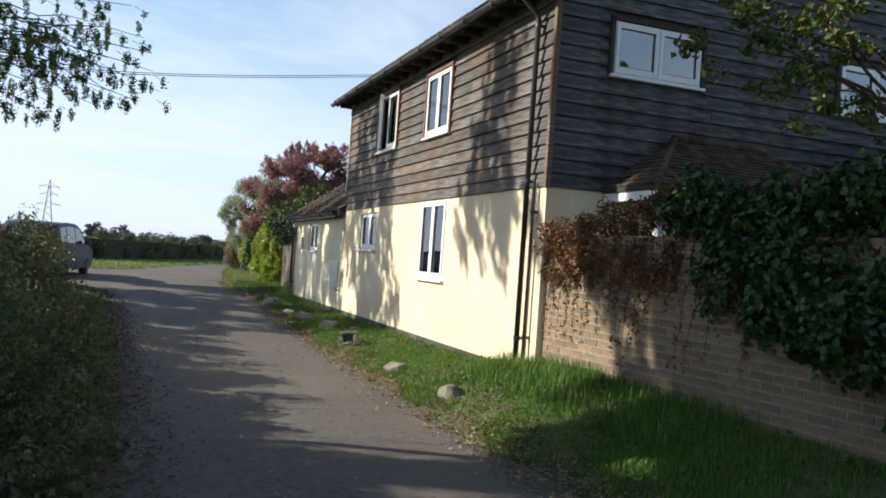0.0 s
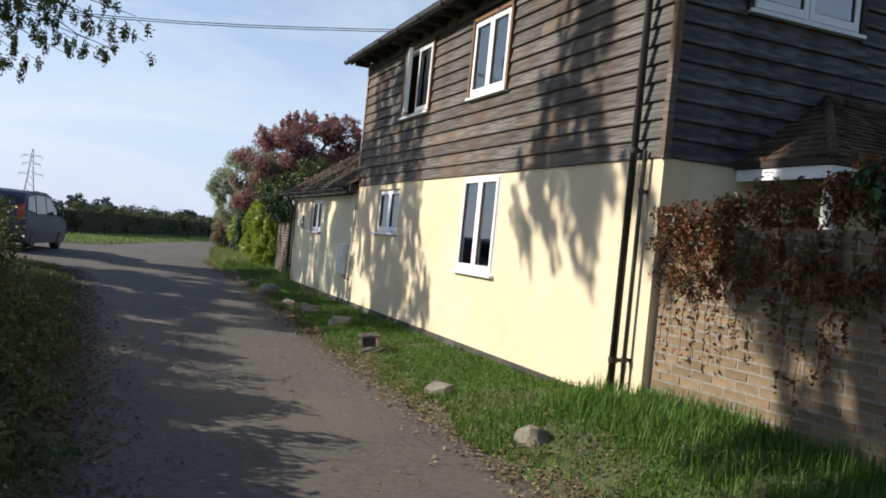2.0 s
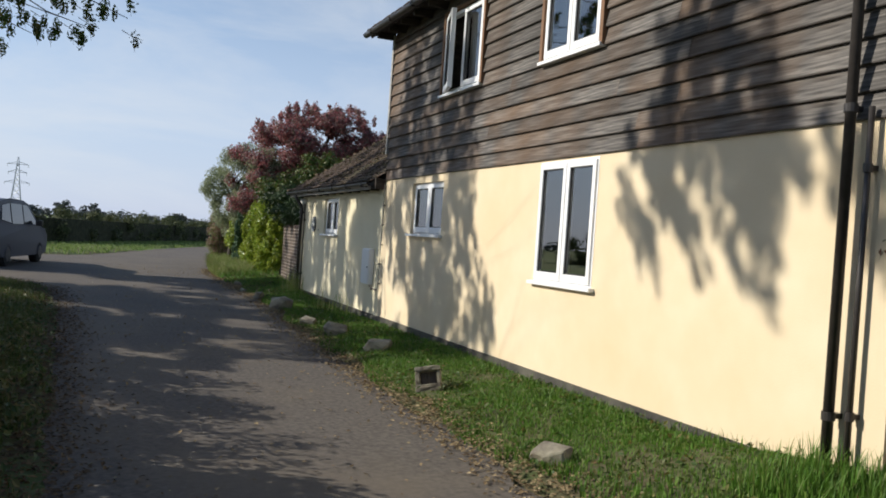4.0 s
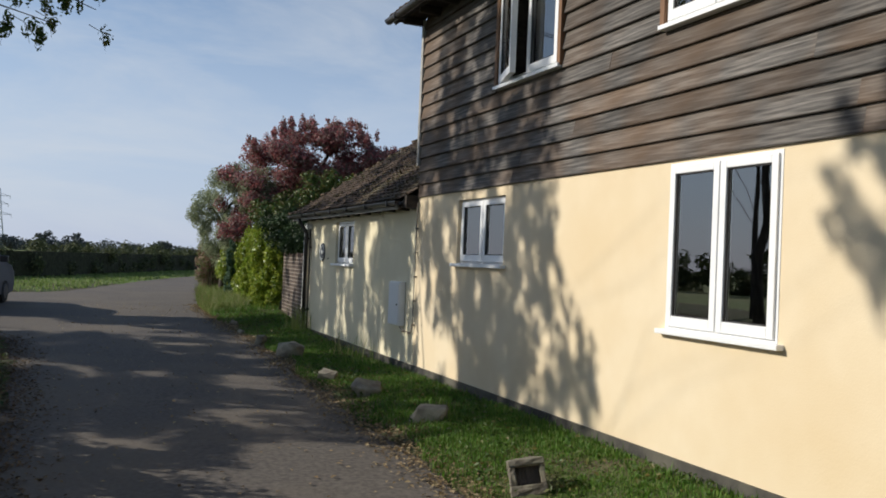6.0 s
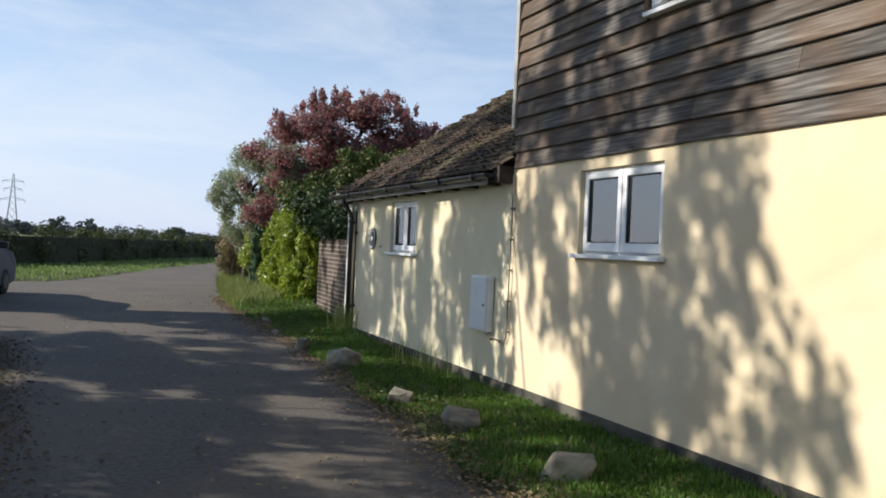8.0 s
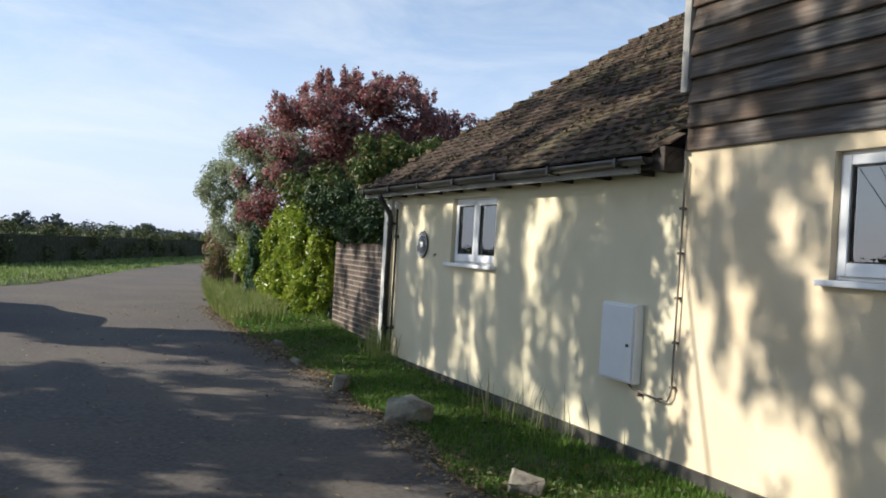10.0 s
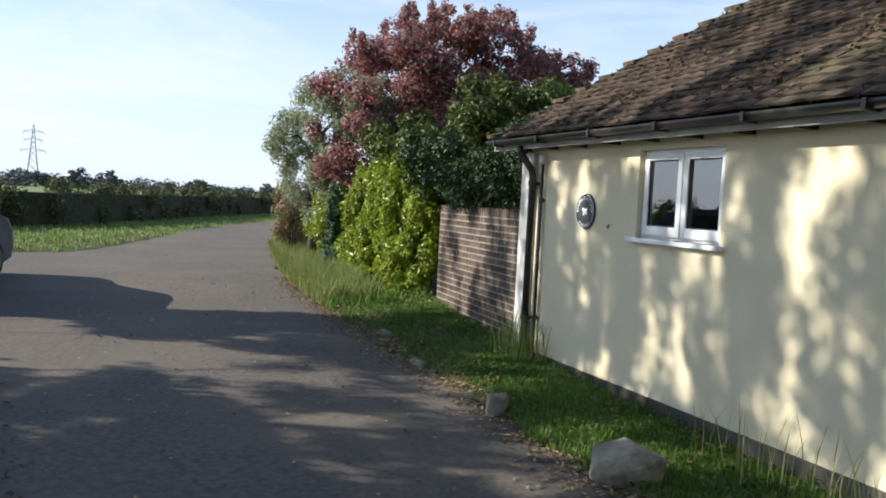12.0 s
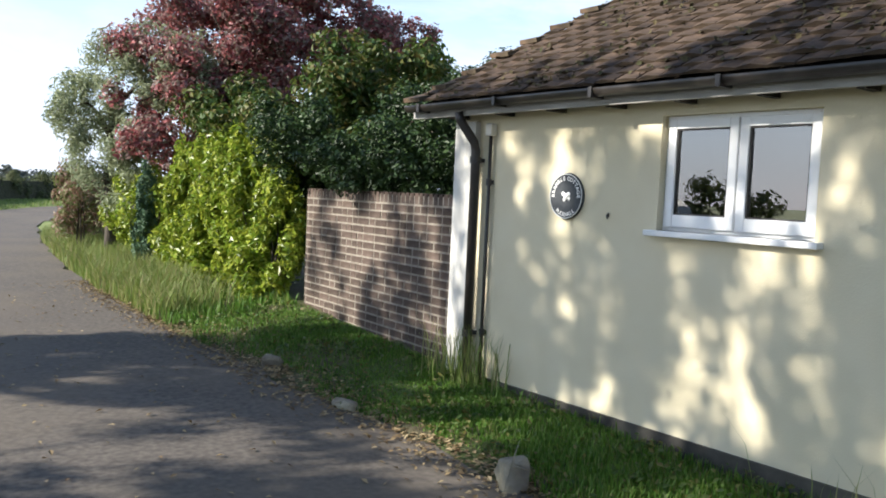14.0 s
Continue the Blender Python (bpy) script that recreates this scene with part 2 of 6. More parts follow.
M_LEFT = leafy("bramble hedge leaves", [(0.04, 0.07, 0.02), (0.08, 0.12, 0.03), (0.14, 0.15, 0.06), (0.20, 0.15, 0.07)], 0.5, 0.3)
M_IVY = leafy("ivy leaves", [(0.015, 0.04, 0.010), (0.03, 0.07, 0.015), (0.05, 0.11, 0.02)], 0.4, 0.2)
M_SHRUB = leafy("autumn shrub leaves", [(0.14, 0.17, 0.05), (0.20, 0.24, 0.09), (0.30, 0.15, 0.12), (0.32, 0.25, 0.18)], 0.5, 0.3)
M_VINE = leafy("autumn vine leaves", [(0.15, 0.041, 0.019), (0.225, 0.075, 0.022), (0.09, 0.038, 0.019), (0.105, 0.105, 0.03), (0.18, 0.045, 0.022)], 0.5, 0.3)
M_STEM = varied("vine stem", [(0.10, 0.06, 0.04), (0.16, 0.10, 0.07)], 30, 0.9)
# distance haze is mixed into these grey-blue leaf colours
M_FAR = leafy("hazed far wood leaves", [(0.085, 0.10, 0.10), (0.11, 0.125, 0.12), (0.14, 0.15, 0.14)], 0.8, 0.1)
M_CABLE = varied("grey brown cable sheath", [(0.13, 0.11, 0.09), (0.19, 0.165, 0.135)], 30, 0.6)
M_STEEL = material("galvanised steel", (0.42, 0.45, 0.48), 0.5, 0.6)
M_CAR = material("silver blue car paint", (0.05, 0.06, 0.095), 0.5, 0.0, 0.3)
# dark colour standing in for the shaded inside of the far hedge
M_HEDGECORE = varied("dark hedge inside", [(0.026, 0.027, 0.014), (0.056, 0.058, 0.029)], 5, 0.95, bump=0.8, bump_scale=12, bump_size=0.1)
M_RIM = material("dull alloy", (0.10, 0.10, 0.105), 0.5, 0.5)
M_TYRE = material("tyre rubber", (0.02, 0.02, 0.02), 0.8)
M_LAMP = material("clear lamp", (0.75, 0.76, 0.78), 0.15, 0.2, 0.6)
M_TAIL = material("red lamp", (0.35, 0.02, 0.02), 0.2, 0, 0.6)
M_PLAQUE = varied("slate grey plaque", [(0.035, 0.04, 0.045), (0.06, 0.065, 0.07)], 30, 0.5)
M_LETTER = material("white lettering", (0.75, 0.75, 0.72), 0.5)
M_METERBOX = varied("white meter box", [(0.76, 0.76, 0.74), (0.80, 0.80, 0.78)], 6, 0.3, specular=0.5)
M_BACKDROP = material("soft fabric", (0.82, 0.81, 0.78), 0.95)

M_GLASS = bpy.data.materials.new("window glass")
M_GLASS.use_nodes = True
gn, gl = M_GLASS.node_tree.nodes, M_GLASS.node_tree.links
gn.remove(gn["Principled BSDF"])
g_gloss, g_clear, g_mix, g_fres = gn.new("ShaderNodeBsdfGlossy"), gn.new("ShaderNodeBsdfTransparent"), gn.new("ShaderNodeMixShader"), gn.new("ShaderNodeFresnel")
g_gloss.inputs["Roughness"].default_value = 0.01
g_clear.inputs["Color"].default_value = (0.88, 0.92, 0.92, 1)
g_fres.inputs["IOR"].default_value = 3.3
gl.new(g_fres.outputs["Fac"], g_mix.inputs["Fac"]); gl.new(g_clear.outputs["BSDF"], g_mix.inputs[1]); gl.new(g_gloss.outputs["BSDF"], g_mix.inputs[2])
gl.new(g_mix.outputs["Shader"], gn["Material Output"].inputs["Surface"])

# ---- builders ----
def obj(name, verts, faces, mat, parent=None, label="", smooth=False, mats=None, index=None):
    """One mesh object from plain lists or arrays."""
    me = bpy.data.meshes.new(name)
    me.from_pydata([tuple(v) for v in verts] if not isinstance(verts, np.ndarray) else verts.tolist(), [], faces if isinstance(faces, list) else faces.tolist())
    for m in (mats or [mat]):
        me.materials.append(m)
    if index is not None:
        me.polygons.foreach_set("material_index", index)
    if smooth:
        me.polygons.foreach_set("use_smooth", [True] * len(me.polygons))
    me.update()
    ob = new(name, me)
    if parent:
        ob.parent = parent
    if label:
        ob["label"] = label
    return ob


def part(name, bm, mat, parent=None, label="", smooth=False):
    """Links a bmesh as one mesh object under a thing or a part."""
    me = bpy.data.meshes.new(name)
    bm.normal_update()
    bm.to_mesh(me)
    bm.free()
    me.materials.append(mat)
    if smooth:
        me.polygons.foreach_set("use_smooth", [True] * len(me.polygons))
    ob = new(name, me)
    if parent:
        ob.parent = parent
    if label:
        ob["label"] = label
    return ob


def thing(name, label, category, group="", kind="", at=(0, 0, 0)):
    ob = new(name)
    ob.location = at
    ob.empty_display_size = 0.1
    return tagged(ob, label, category, group, kind)


def add_box(bm, x0, x1, y0, y1, z0, z1, bevel=0.0, turn=None):
    made = bmesh.ops.create_cube(bm, size=1.0, matrix=Matrix.Translation(((x0 + x1) / 2, (y0 + y1) / 2, (z0 + z1) / 2)) @ Matrix.Diagonal((x1 - x0, y1 - y0, z1 - z0, 1)))["verts"]
    if bevel:
        edges = list({e for v in made for e in v.link_edges})
        made = list({v for f in bmesh.ops.bevel(bm, geom=edges, offset=bevel, segments=2, affect="EDGES", profile=0.6)["faces"] for v in f.verts} | {v for v in made if v.is_valid})
    if turn is not None:
        bmesh.ops.transform(bm, matrix=turn, verts=[v for v in made if v.is_valid])
    return made


def box(name, x0, x1, y0, y1, z0, z1, mat, parent=None, label="", bevel=0.0, turn=None):
    bm = bmesh.new()
    add_box(bm, x0, x1, y0, y1, z0, z1, bevel, turn)
    return part(name, bm, mat, parent, label)


def tube(name, pts, radius, mat, parent=None, label="", sides=10, taper=None):
    """A round bar along a line of points; taper: the end's radius."""
    pts = [Vector(p) for p in pts]
    verts, faces = [], []
    for i, p in enumerate(pts):
        d = (pts[min(i + 1, len(pts) - 1)] - pts[max(i - 1, 0)]).normalized()
        side = d.cross(Vector((0, 0, 1)) if abs(d.z) < 0.9 else Vector((1, 0, 0))).normalized()
        up = side.cross(d)
        r = radius if taper is None else radius + (taper - radius) * i / (len(pts) - 1)
        for k in range(sides):
            a = 2 * math.pi * k / sides
            verts.append(p + r * (math.cos(a) * side + math.sin(a) * up))
    for i in range(len(pts) - 1):
        for k in range(sides):
            faces.append((i * sides + k, i * sides + (k + 1) % sides, (i + 1) * sides + (k + 1) % sides, (i + 1) * sides + k))
    faces.append(tuple(range(sides))[::-1])
    faces.append(tuple((len(pts) - 1) * sides + k for k in range(sides)))
    return obj(name, verts, faces, mat, parent, label, smooth=sides > 6)


def holed_wall(name, axis, p0, p1, a0, a1, z0, z1, holes, mat, parent=None, top=None):
    """A wall of real thickness p0..p1 along axis ('x': runs along y), with openings (a0, a1, z0, z1) through it."""
    aa = sorted({a0, a1, *(h[0] for h in holes), *(h[1] for h in holes)})
    zz = sorted({z0, z1, *(h[2] for h in holes), *(h[3] for h in holes)})
    aa, zz = [a for a in aa if a0 <= a <= a1], [z for z in zz if z0 <= z <= z1]
    solid = lambda i, j: 0 <= i < len(aa) - 1 and 0 <= j < len(zz) - 1 and not any(h[0] <= (aa[i] + aa[i + 1]) / 2 <= h[1] and h[2] <= (zz[j] + zz[j + 1]) / 2 <= h[3] for h in holes)
    verts, faces, seen = [], [], {}

    def v(p, a, z):
        key = (p, a, z)
        if key not in seen:
            seen[key] = len(verts)
            verts.append((p, a, z) if axis == "x" else (a, p, z))
        return seen[key]
    for i in range(len(aa) - 1):
        for j in range(len(zz) - 1):
            if not solid(i, j):
                continue
            a, b, c, d = aa[i], aa[i + 1], zz[j], zz[j + 1]
            faces.append((v(p0, a, c), v(p0, a, d), v(p0, b, d), v(p0, b, c)))
            faces.append((v(p1, a, c), v(p1, b, c), v(p1, b, d), v(p1, a, d)))
            for (di, dj), q in (((-1, 0), (a, c, a, d)), ((1, 0), (b, d, b, c)), ((0, -1), (b, c, a, c)), ((0, 1), (a, d, b, d))):
                if not solid(i + di, j + dj):
                    faces.append((v(p0, q[0], q[1]), v(p1, q[0], q[1]), v(p1, q[2], q[3]), v(p0, q[2], q[3])))
    ob = obj(name, verts, faces, mat, parent)
    bm = bmesh.new()
    bm.from_mesh(ob.data)
    bmesh.ops.recalc_face_normals(bm, faces=bm.faces)
    bm.to_mesh(ob.data)
    bm.free()
    return ob


def leaf_array(points, normals, size, rng, aspect=0.55, spread=0.35):
    """Verts and faces of one folded leaf at each point, facing about its normal."""
    n = len(points)
    nor = normals + rng.normal(0, spread, (n, 3))
    nor /= np.linalg.norm(nor, axis=1, keepdims=True) + 1e-9
    u = np.cross(nor, rng.normal(0, 1, (n, 3)))
    u /= np.linalg.norm(u, axis=1, keepdims=True) + 1e-9
    w = np.cross(nor, u)
    s = (size * rng.uniform(0.6, 1.3, n))[:, None]
    a, b = points - u * s * 0.5, points + u * s * 0.5
    c, d = points + w * s * 0.5 * aspect + nor * s * 0.12, points - w * s * 0.5 * aspect + nor * s * 0.12
    verts = np.stack([a, d, b, c], 1).reshape(-1, 3)
    k = np.arange(n)[:, None] * 4
    return verts, np.concatenate([k + np.array([[0, 1, 2]]), k + np.array([[0, 2, 3]])], 0)


def blob_points(blobs, n, rng, inner=0.55, holes=0.0, scale=1.0):
    """Points and outward normals in the outer shells of ellipsoid blobs (centre, radii), shared by size."""
    vol = np.array([max(1e-6, r[0] * r[1] * r[2]) ** 0.75 for _, r in blobs])
    pick = rng.choice(len(blobs), n, p=vol / vol.sum())
    cen, rad = np.array([b[0] for b in blobs], float)[pick], np.array([b[1] for b in blobs], float)[pick]
    d = rng.normal(0, 1, (n, 3))
    d /= np.linalg.norm(d, axis=1, keepdims=True)
    r = (inner + (1 - inner) * rng.uniform(0, 1, n) ** 0.7)[:, None]
    pts = cen + d * rad * r
    nor = d / rad
    nor /= np.linalg.norm(nor, axis=1, keepdims=True)
    return pts, nor


def split_blobs(blobs, count, share, rng, droop=(1, 1, 1)):
    """Breaks large blobs into many small clumps near their outside, for an uneven outline. droop stretches each clump."""
    out = []
    for c, r in blobs:
        for _ in range(count):
            d = rng.normal(0, 1, 3)
            d /= np.linalg.norm(d)
            k = rng.uniform(0.45, 1.0)
            q = share * rng.uniform(0.6, 1.4)
            out.append((tuple(np.array(c) + d * np.array(r) * k), tuple(np.array(r) * q * np.array(droop))))
    return out


def leaves(name, blobs, n, size, mat, parent=None, label="", seed=1, inner=0.35, aspect=0.55, floor=None, up=0.3):
    rng = np.random.default_rng(seed)
    pts, nor = blob_points(blobs, n, rng, inner)
    nor[:, 2] += up
    if floor is not None:
        keep = pts[:, 2] > floor
        pts, nor = pts[keep], nor[keep]
    verts, faces = leaf_array(pts, nor, size, rng, aspect, 0.5)
    return obj(name, verts, faces, mat, parent, label)


def curve_of(knots):
    xs, ys = [k[0] for k in knots], [k[1] for k in knots]
    return lambda v: np.interp(v, xs, ys)


# ---- ground: heights and edges of the lane ----
road_z = curve_of([(-60, -0.23), (8, -0.23), (12, -0.17), (16, -0.08), (21, 0.04), (25, 0.07), (30, 0.10), (45, 0.15), (400, 0.15)])
bank_z = curve_of([(-60, 0.1), (3, 0.16), (7.5, 0.27), (8.6, 0.22), (10.3, 0.06), (14, 0.05), (19, 0.02), (21.5, 0.06), (23, 0.13), (26, 0.24), (34, 0.28), (60, 0.25), (400, 0.2)])
edge_r = curve_of([(-60, 3.0), (16, 3.02), (21, 3.18), (26, 3.12), (29, 3.25), (32.5, 3.6), (38, 4.4), (44, 5.6), (50, 7.8), (58, 12.5), (66, 20), (74, 32), (90, 60), (120, 120)])
edge_l = curve_of([(-60, 0.05), (9, 0.14), (13, 0.05), (18, -0.1), (21.5, -0.4), (23.2, -1.2), (24.5, -4), (26, -9), (32.5, -9), (33.2, -3.0), (34.2, -0.4), (35.5, 0.35), (40, 1.7), (46, 3.5), (52, 5.6), (58, 8.6), (66, 14.5), (74, 24), (90, 50), (120, 110)])
wall_x = curve_of([(-60, 5.2), (0, 5.0), (4, 4.8), (8.4, 4.42), (8.5, 4.36), (23.1, 4.36), (26, 4.55), (30, 4.8), (60, 14)])


def ground_z(x, y):
    x, y = np.asarray(x, float), np.asarray(y, float)
    rz, er, el = road_z(y), edge_r(y), edge_l(y)
    right = np.clip((x - er) / np.maximum(0.25, wall_x(y) - 0.15 - er), 0, 1)
    left = np.clip((el - x) / 1.4, 0, 1)
    lift = np.interp(y, [-60, 20, 24, 34, 60, 400], [0.22, 0.18, 0.02, 0.08, 0.12, 0.1])
    z = rz + (bank_z(y) - rz) * right ** 0.8 + lift * left
    return z


def lane_grid(name, xa, xb, ys, cols, mat, dz, rough=0.0):
    verts, faces = [], []
    rng = np.random.default_rng(3)
    for j, y in enumerate(ys):
        a, b = xa(y), xb(y)
        for i in range(cols + 1):
            x = a + (b - a) * i / cols
            verts.append((x, y, float(road_z(y)) + dz + rough * rng.normal()))
    for j in range(len(ys) - 1):
        for i in range(cols):
            k = j * (cols + 1) + i
            faces.append((k, k + 1, k + cols + 2, k + cols + 1))
    return obj(name, verts, faces, mat, smooth=True)


xs = np.concatenate([[-3000, -900, -300, -120, -60, -30, -20], np.arange(-14, 16.01, 0.25), [20, 30, 60, 120, 300, 900, 3000]])
ys = np.concatenate([[-3000, -600, -100, -40, -15], np.arange(-6, 40.01, 0.25), np.arange(41, 70, 1.0), [75, 85, 100, 120, 160, 240, 400, 800, 3000]])
GX, GY = np.meshgrid(xs, ys)
GZ = ground_z(GX, GY)
rng0 = np.random.default_rng(11)
on_lane = (GX > edge_l(GY) - 0.02) & (GX < edge_r(GY) + 0.02)
GZ = np.where(on_lane, GZ - 0.05, GZ + rng0.normal(0, 0.012, GZ.shape))
nx = len(xs)
gf = [(j * nx + i, j * nx + i + 1, (j + 1) * nx + i + 1, (j + 1) * nx + i) for j in range(len(ys) - 1) for i in range(nx - 1)]
gi = [1 if (ys[j] > 40 or ys[j] < -15 or abs(xs[i]) > 14) else 0 for j in range(len(ys) - 1) for i in range(nx - 1)]
ground = obj("ground", np.stack([GX.ravel(), GY.ravel(), GZ.ravel()], 1), gf, None, smooth=True, mats=[M_SOIL, M_FIELD], index=gi)
tagged(ground, "grassy earth verges and open pasture", "ground", kind="structure")
lane_ys = list(np.arange(-14, 40, 0.4)) + list(np.arange(40, 76, 1.0)) + [80, 90, 105, 120]
lane = lane_grid("road", lambda y: float(edge_l(y)) - 0.05 + 0.06 * math.sin(y * 3.1) + 0.04 * math.sin(y * 7.7), lambda y: float(edge_r(y)) + 0.06 * math.sin(y * 2.3 + 1) + 0.05 * math.sin(y * 6.1), lane_ys, 10, M_ROAD, 0.0)
tagged(lane, "narrow worn grey asphalt lane bending away", "road", kind="structure")

# ---- the house: walls, boards, roofs ----
WX, HY0, HY1, EY1 = 4.35, 8.43, 17.48, 23.08   # road-side face, gable, junction, end of the low wing
HX1 = 11.2
BOARD_Z, EAVE_Z = 2.235, 4.46
WIN_W = (11.50, 12.56, 1.04, 2.215)
WIN_S = (15.12, 16.25, 1.44, 2.14)
WIN_U1 = (11.59, 12.64, 3.23, 4.20)
WIN_U2 = (14.15, 15.33, 3.25, 4.27)
WIN_T = (20.14, 21.14, 1.35, 2.03)
WIN_V = (5.07, 6.28, 3.59, 4.21)
WIN_V2 = (8.42, 9.62, 3.57, 4.22)

wall_w = holed_wall("wall_west", "x", WX, WX + 0.3, HY0, HY1, -0.4, BOARD_Z + 0.02, [WIN_W, WIN_S], M_RENDER)
tagged(wall_w, "pale yellow rendered ground floor wall", "wall", kind="structure")
wall_ext = holed_wall("wall_west_wing", "x", WX + 0.004, WX + 0.3, HY1, EY1, -0.4, 2.14, [WIN_T], M_RENDER_PALE)
tagged(wall_ext, "yellow rendered wall of the low wing, toned paler", "wall", kind="structure")
wall_up = holed_wall("wall_west_upper", "x", WX + 0.02, WX + 0.3, HY0 + 0.02, HY1, BOARD_Z + 0.02, EAVE_Z + 0.20, [WIN_U1, WIN_U2], M_DARKWOOD)
tagged(wall_up, "dark weatherboarded upper wall", "wall", kind="structure")
wall_s = holed_wall("wall_south", "y", HY0, HY0 + 0.3, WX + 0.3, HX1, -0.4, BOARD_Z + 0.02, [], M_RENDER_PALE)
tagged(wall_s, "cream rendered gable wall in shade", "wall", kind="structure")
wall_su = holed_wall("wall_south_upper", "y", HY0 + 0.02, HY0 + 0.3, WX + 0.3, HX1, BOARD_Z + 0.02, EAVE_Z + 0.12, [WIN_V, WIN_V2], M_DARKWOOD)
tagged(wall_su, "dark weatherboarded gable wall", "wall", kind="structure")
wall_n = box("wall_north", WX + 0.3, HX1, HY1 - 0.3, HY1, -0.4, EAVE_Z, M_DARKWOOD)
tagged(wall_n, "dark boarded north wall", "wall", kind="structure")
wall_e = box("wall_east", HX1 - 0.3, HX1, HY0 + 0.3, HY1 - 0.3, -0.4, EAVE_Z, M_RENDER_PALE)
tagged(wall_e, "cream rendered back wall", "wall", kind="structure")
wall_wn = box("wall_north_wing", WX + 0.3, 9.65, EY1 - 0.25, EY1, -0.4, 2.14, M_RENDER_PALE)
tagged(wall_wn, "cream rendered end wall of the wing", "wall", kind="structure")
wall_we = box("wall_east_wing", 9.35, 9.65, HY1, EY1 - 0.25, -0.4, 2.14, M_RENDER_PALE)
tagged(wall_we, "cream rendered back wall of the wing", "wall", kind="structure")
for nm, z in (("floor", 0.3), ("floor_upper", 2.5)):
    tagged(box(nm, WX + 0.3, HX1 - 0.3, HY0 + 0.3, HY1 - 0.3, z, z + 0.12, M_CAVITY), "plain dark room floor", "floor", kind="structure")
tagged(box("floor_wing", WX + 0.3, 9.35, HY1, EY1 - 0.25, 0.2, 0.3, M_CAVITY), "plain dark room floor", "floor", kind="structure")
tagged(box("ceiling_upper", WX + 0.3, HX1 - 0.3, HY0 + 0.3, HY1 - 0.3, 4.42, 4.5, M_CAVITY), "plain upper ceiling", "ceiling", kind="structure")
tagged(box("ceiling_wing", WX + 0.3, 9.35, HY1, EY1 - 0.25, 2.12, 2.2, M_CAVITY), "plain wing ceiling", "ceiling", kind="structure")
tagged(box("wall_partition", 7.2, 7.3, HY0 + 0.3, EY1 - 0.25, 0.3, 2.1, M_CAVITY), "plain inner wall", "wall", kind="structure")
tagged(box("wall_partition_upper", 7.2, 7.3, HY0 + 0.3, HY1 - 0.3, 2.62, 4.42, M_CAVITY), "plain inner wall", "wall", kind="structure")

# gable triangle above the south wall and the far end
ROOF_S = math.tan(radians(40))
RIDGE_X = (WX + HX1) / 2
RIDGE_Z = EAVE_Z + (RIDGE_X - WX) * ROOF_S
for nm, y in (("wall_gable_south", HY0 + 0.02), ("wall_gable_north", HY1 - 0.3)):
    tri = [(WX, EAVE_Z + 0.12), (HX1, EAVE_Z + 0.12), (RIDGE_X, RIDGE_Z)]
    vs = [(x, y, z) for x, z in tri] + [(x, y + 0.28, z) for x, z in tri]
    tagged(obj(nm, vs, [(0, 1, 2), (5, 4, 3), (0, 3, 4, 1), (1, 4, 5, 2), (2, 5, 3, 0)], M_DARKWOOD), "dark boarded gable", "wall", kind="structure")

# black painted plinth
tagged(box("trim_plinth", WX - 0.02, WX + 0.02, HY0 + 0.02, HY1, -0.35, 0.155, M_PLINTH), "black painted plinth along the wall foot", "plinth", kind="structure")
tagged(box("trim_plinth_wing", WX - 0.016, WX + 0.02, HY1, EY1 - 0.05, -0.35, 0.15, M_PLINTH), "black painted plinth of the low wing", "plinth", kind="structure")

# weatherboards: each a tapered board of its own
GAUGE = 0.161
board_meshes = {}


def board_mesh(length, mat):
    """Feather-edged board along +y from the origin, its thick lower edge proud of the wall."""
    key = (round(length, 2), mat.name)
    if key not in board_meshes:
        L = key[0]
        prof = [(0.0, 0.0), (-0.040, 0.0), (-0.044, 0.008), (-0.010, GAUGE + 0.02), (0.0, GAUGE + 0.02)]
        v = [(x, y, z) for y in (0, L) for x, z in prof]
        f = [(0, 1, 2, 3, 4), (9, 8, 7, 6, 5)] + [(i, i + 5, (i + 1) % 5 + 5, (i + 1) % 5) for i in range(5)]
        me = bpy.data.meshes.new("board")
        me.from_pydata(v, [], f)
        me.materials.append(mat)
        me.update()
        board_meshes[key] = me
    return board_meshes[key]


def clad(parent, mat, a0, a1, z0, z1, holes, place, limit=None):
    rng = random.Random(5)
    z, row = z0, 0
    while z < z1 - 0.03:
        zt = z + GAUGE
        lo, hi = limit(z + GAUGE * 0.8) if limit else (a0, a1)
        cuts = [(lo, hi)]
        for h in holes:
            if h[2] < zt - 0.02 and h[3] > z + 0.02:
                cuts = [c for s in cuts for c in ((s[0], min(s[1], h[0] - 0.05)), (max(s[0], h[1] + 0.05), s[1])) if c[1] - c[0] > 0.04]
        for s in cuts:
            at = s[0]
            first = True
            while at < s[1] - 0.02:
                step = rng.uniform(1.6, 3.0) if first else rng.uniform(3.2, 4.6)
                first = False
                end = min(s[1], at + step)
                if s[1] - end < 0.6:
                    end = s[1]
                ob = new("board", board_mesh(end - at - 0.003, mat))
                ob.matrix_world = place(at, z + rng.uniform(-0.003, 0.003)) @ pose(0, 0, 0, rng.uniform(-0.06, 0.06), 0, 0)
                ob.parent = parent
                at = end
        z, row = z + GAUGE, row + 1


clad(wall_up, M_BOARD, HY0 + 0.03, HY1 - 0.03, BOARD_Z, EAVE_Z - 0.02, [WIN_U1, WIN_U2], lambda a, z: pose(WX + 0.018, a, z))
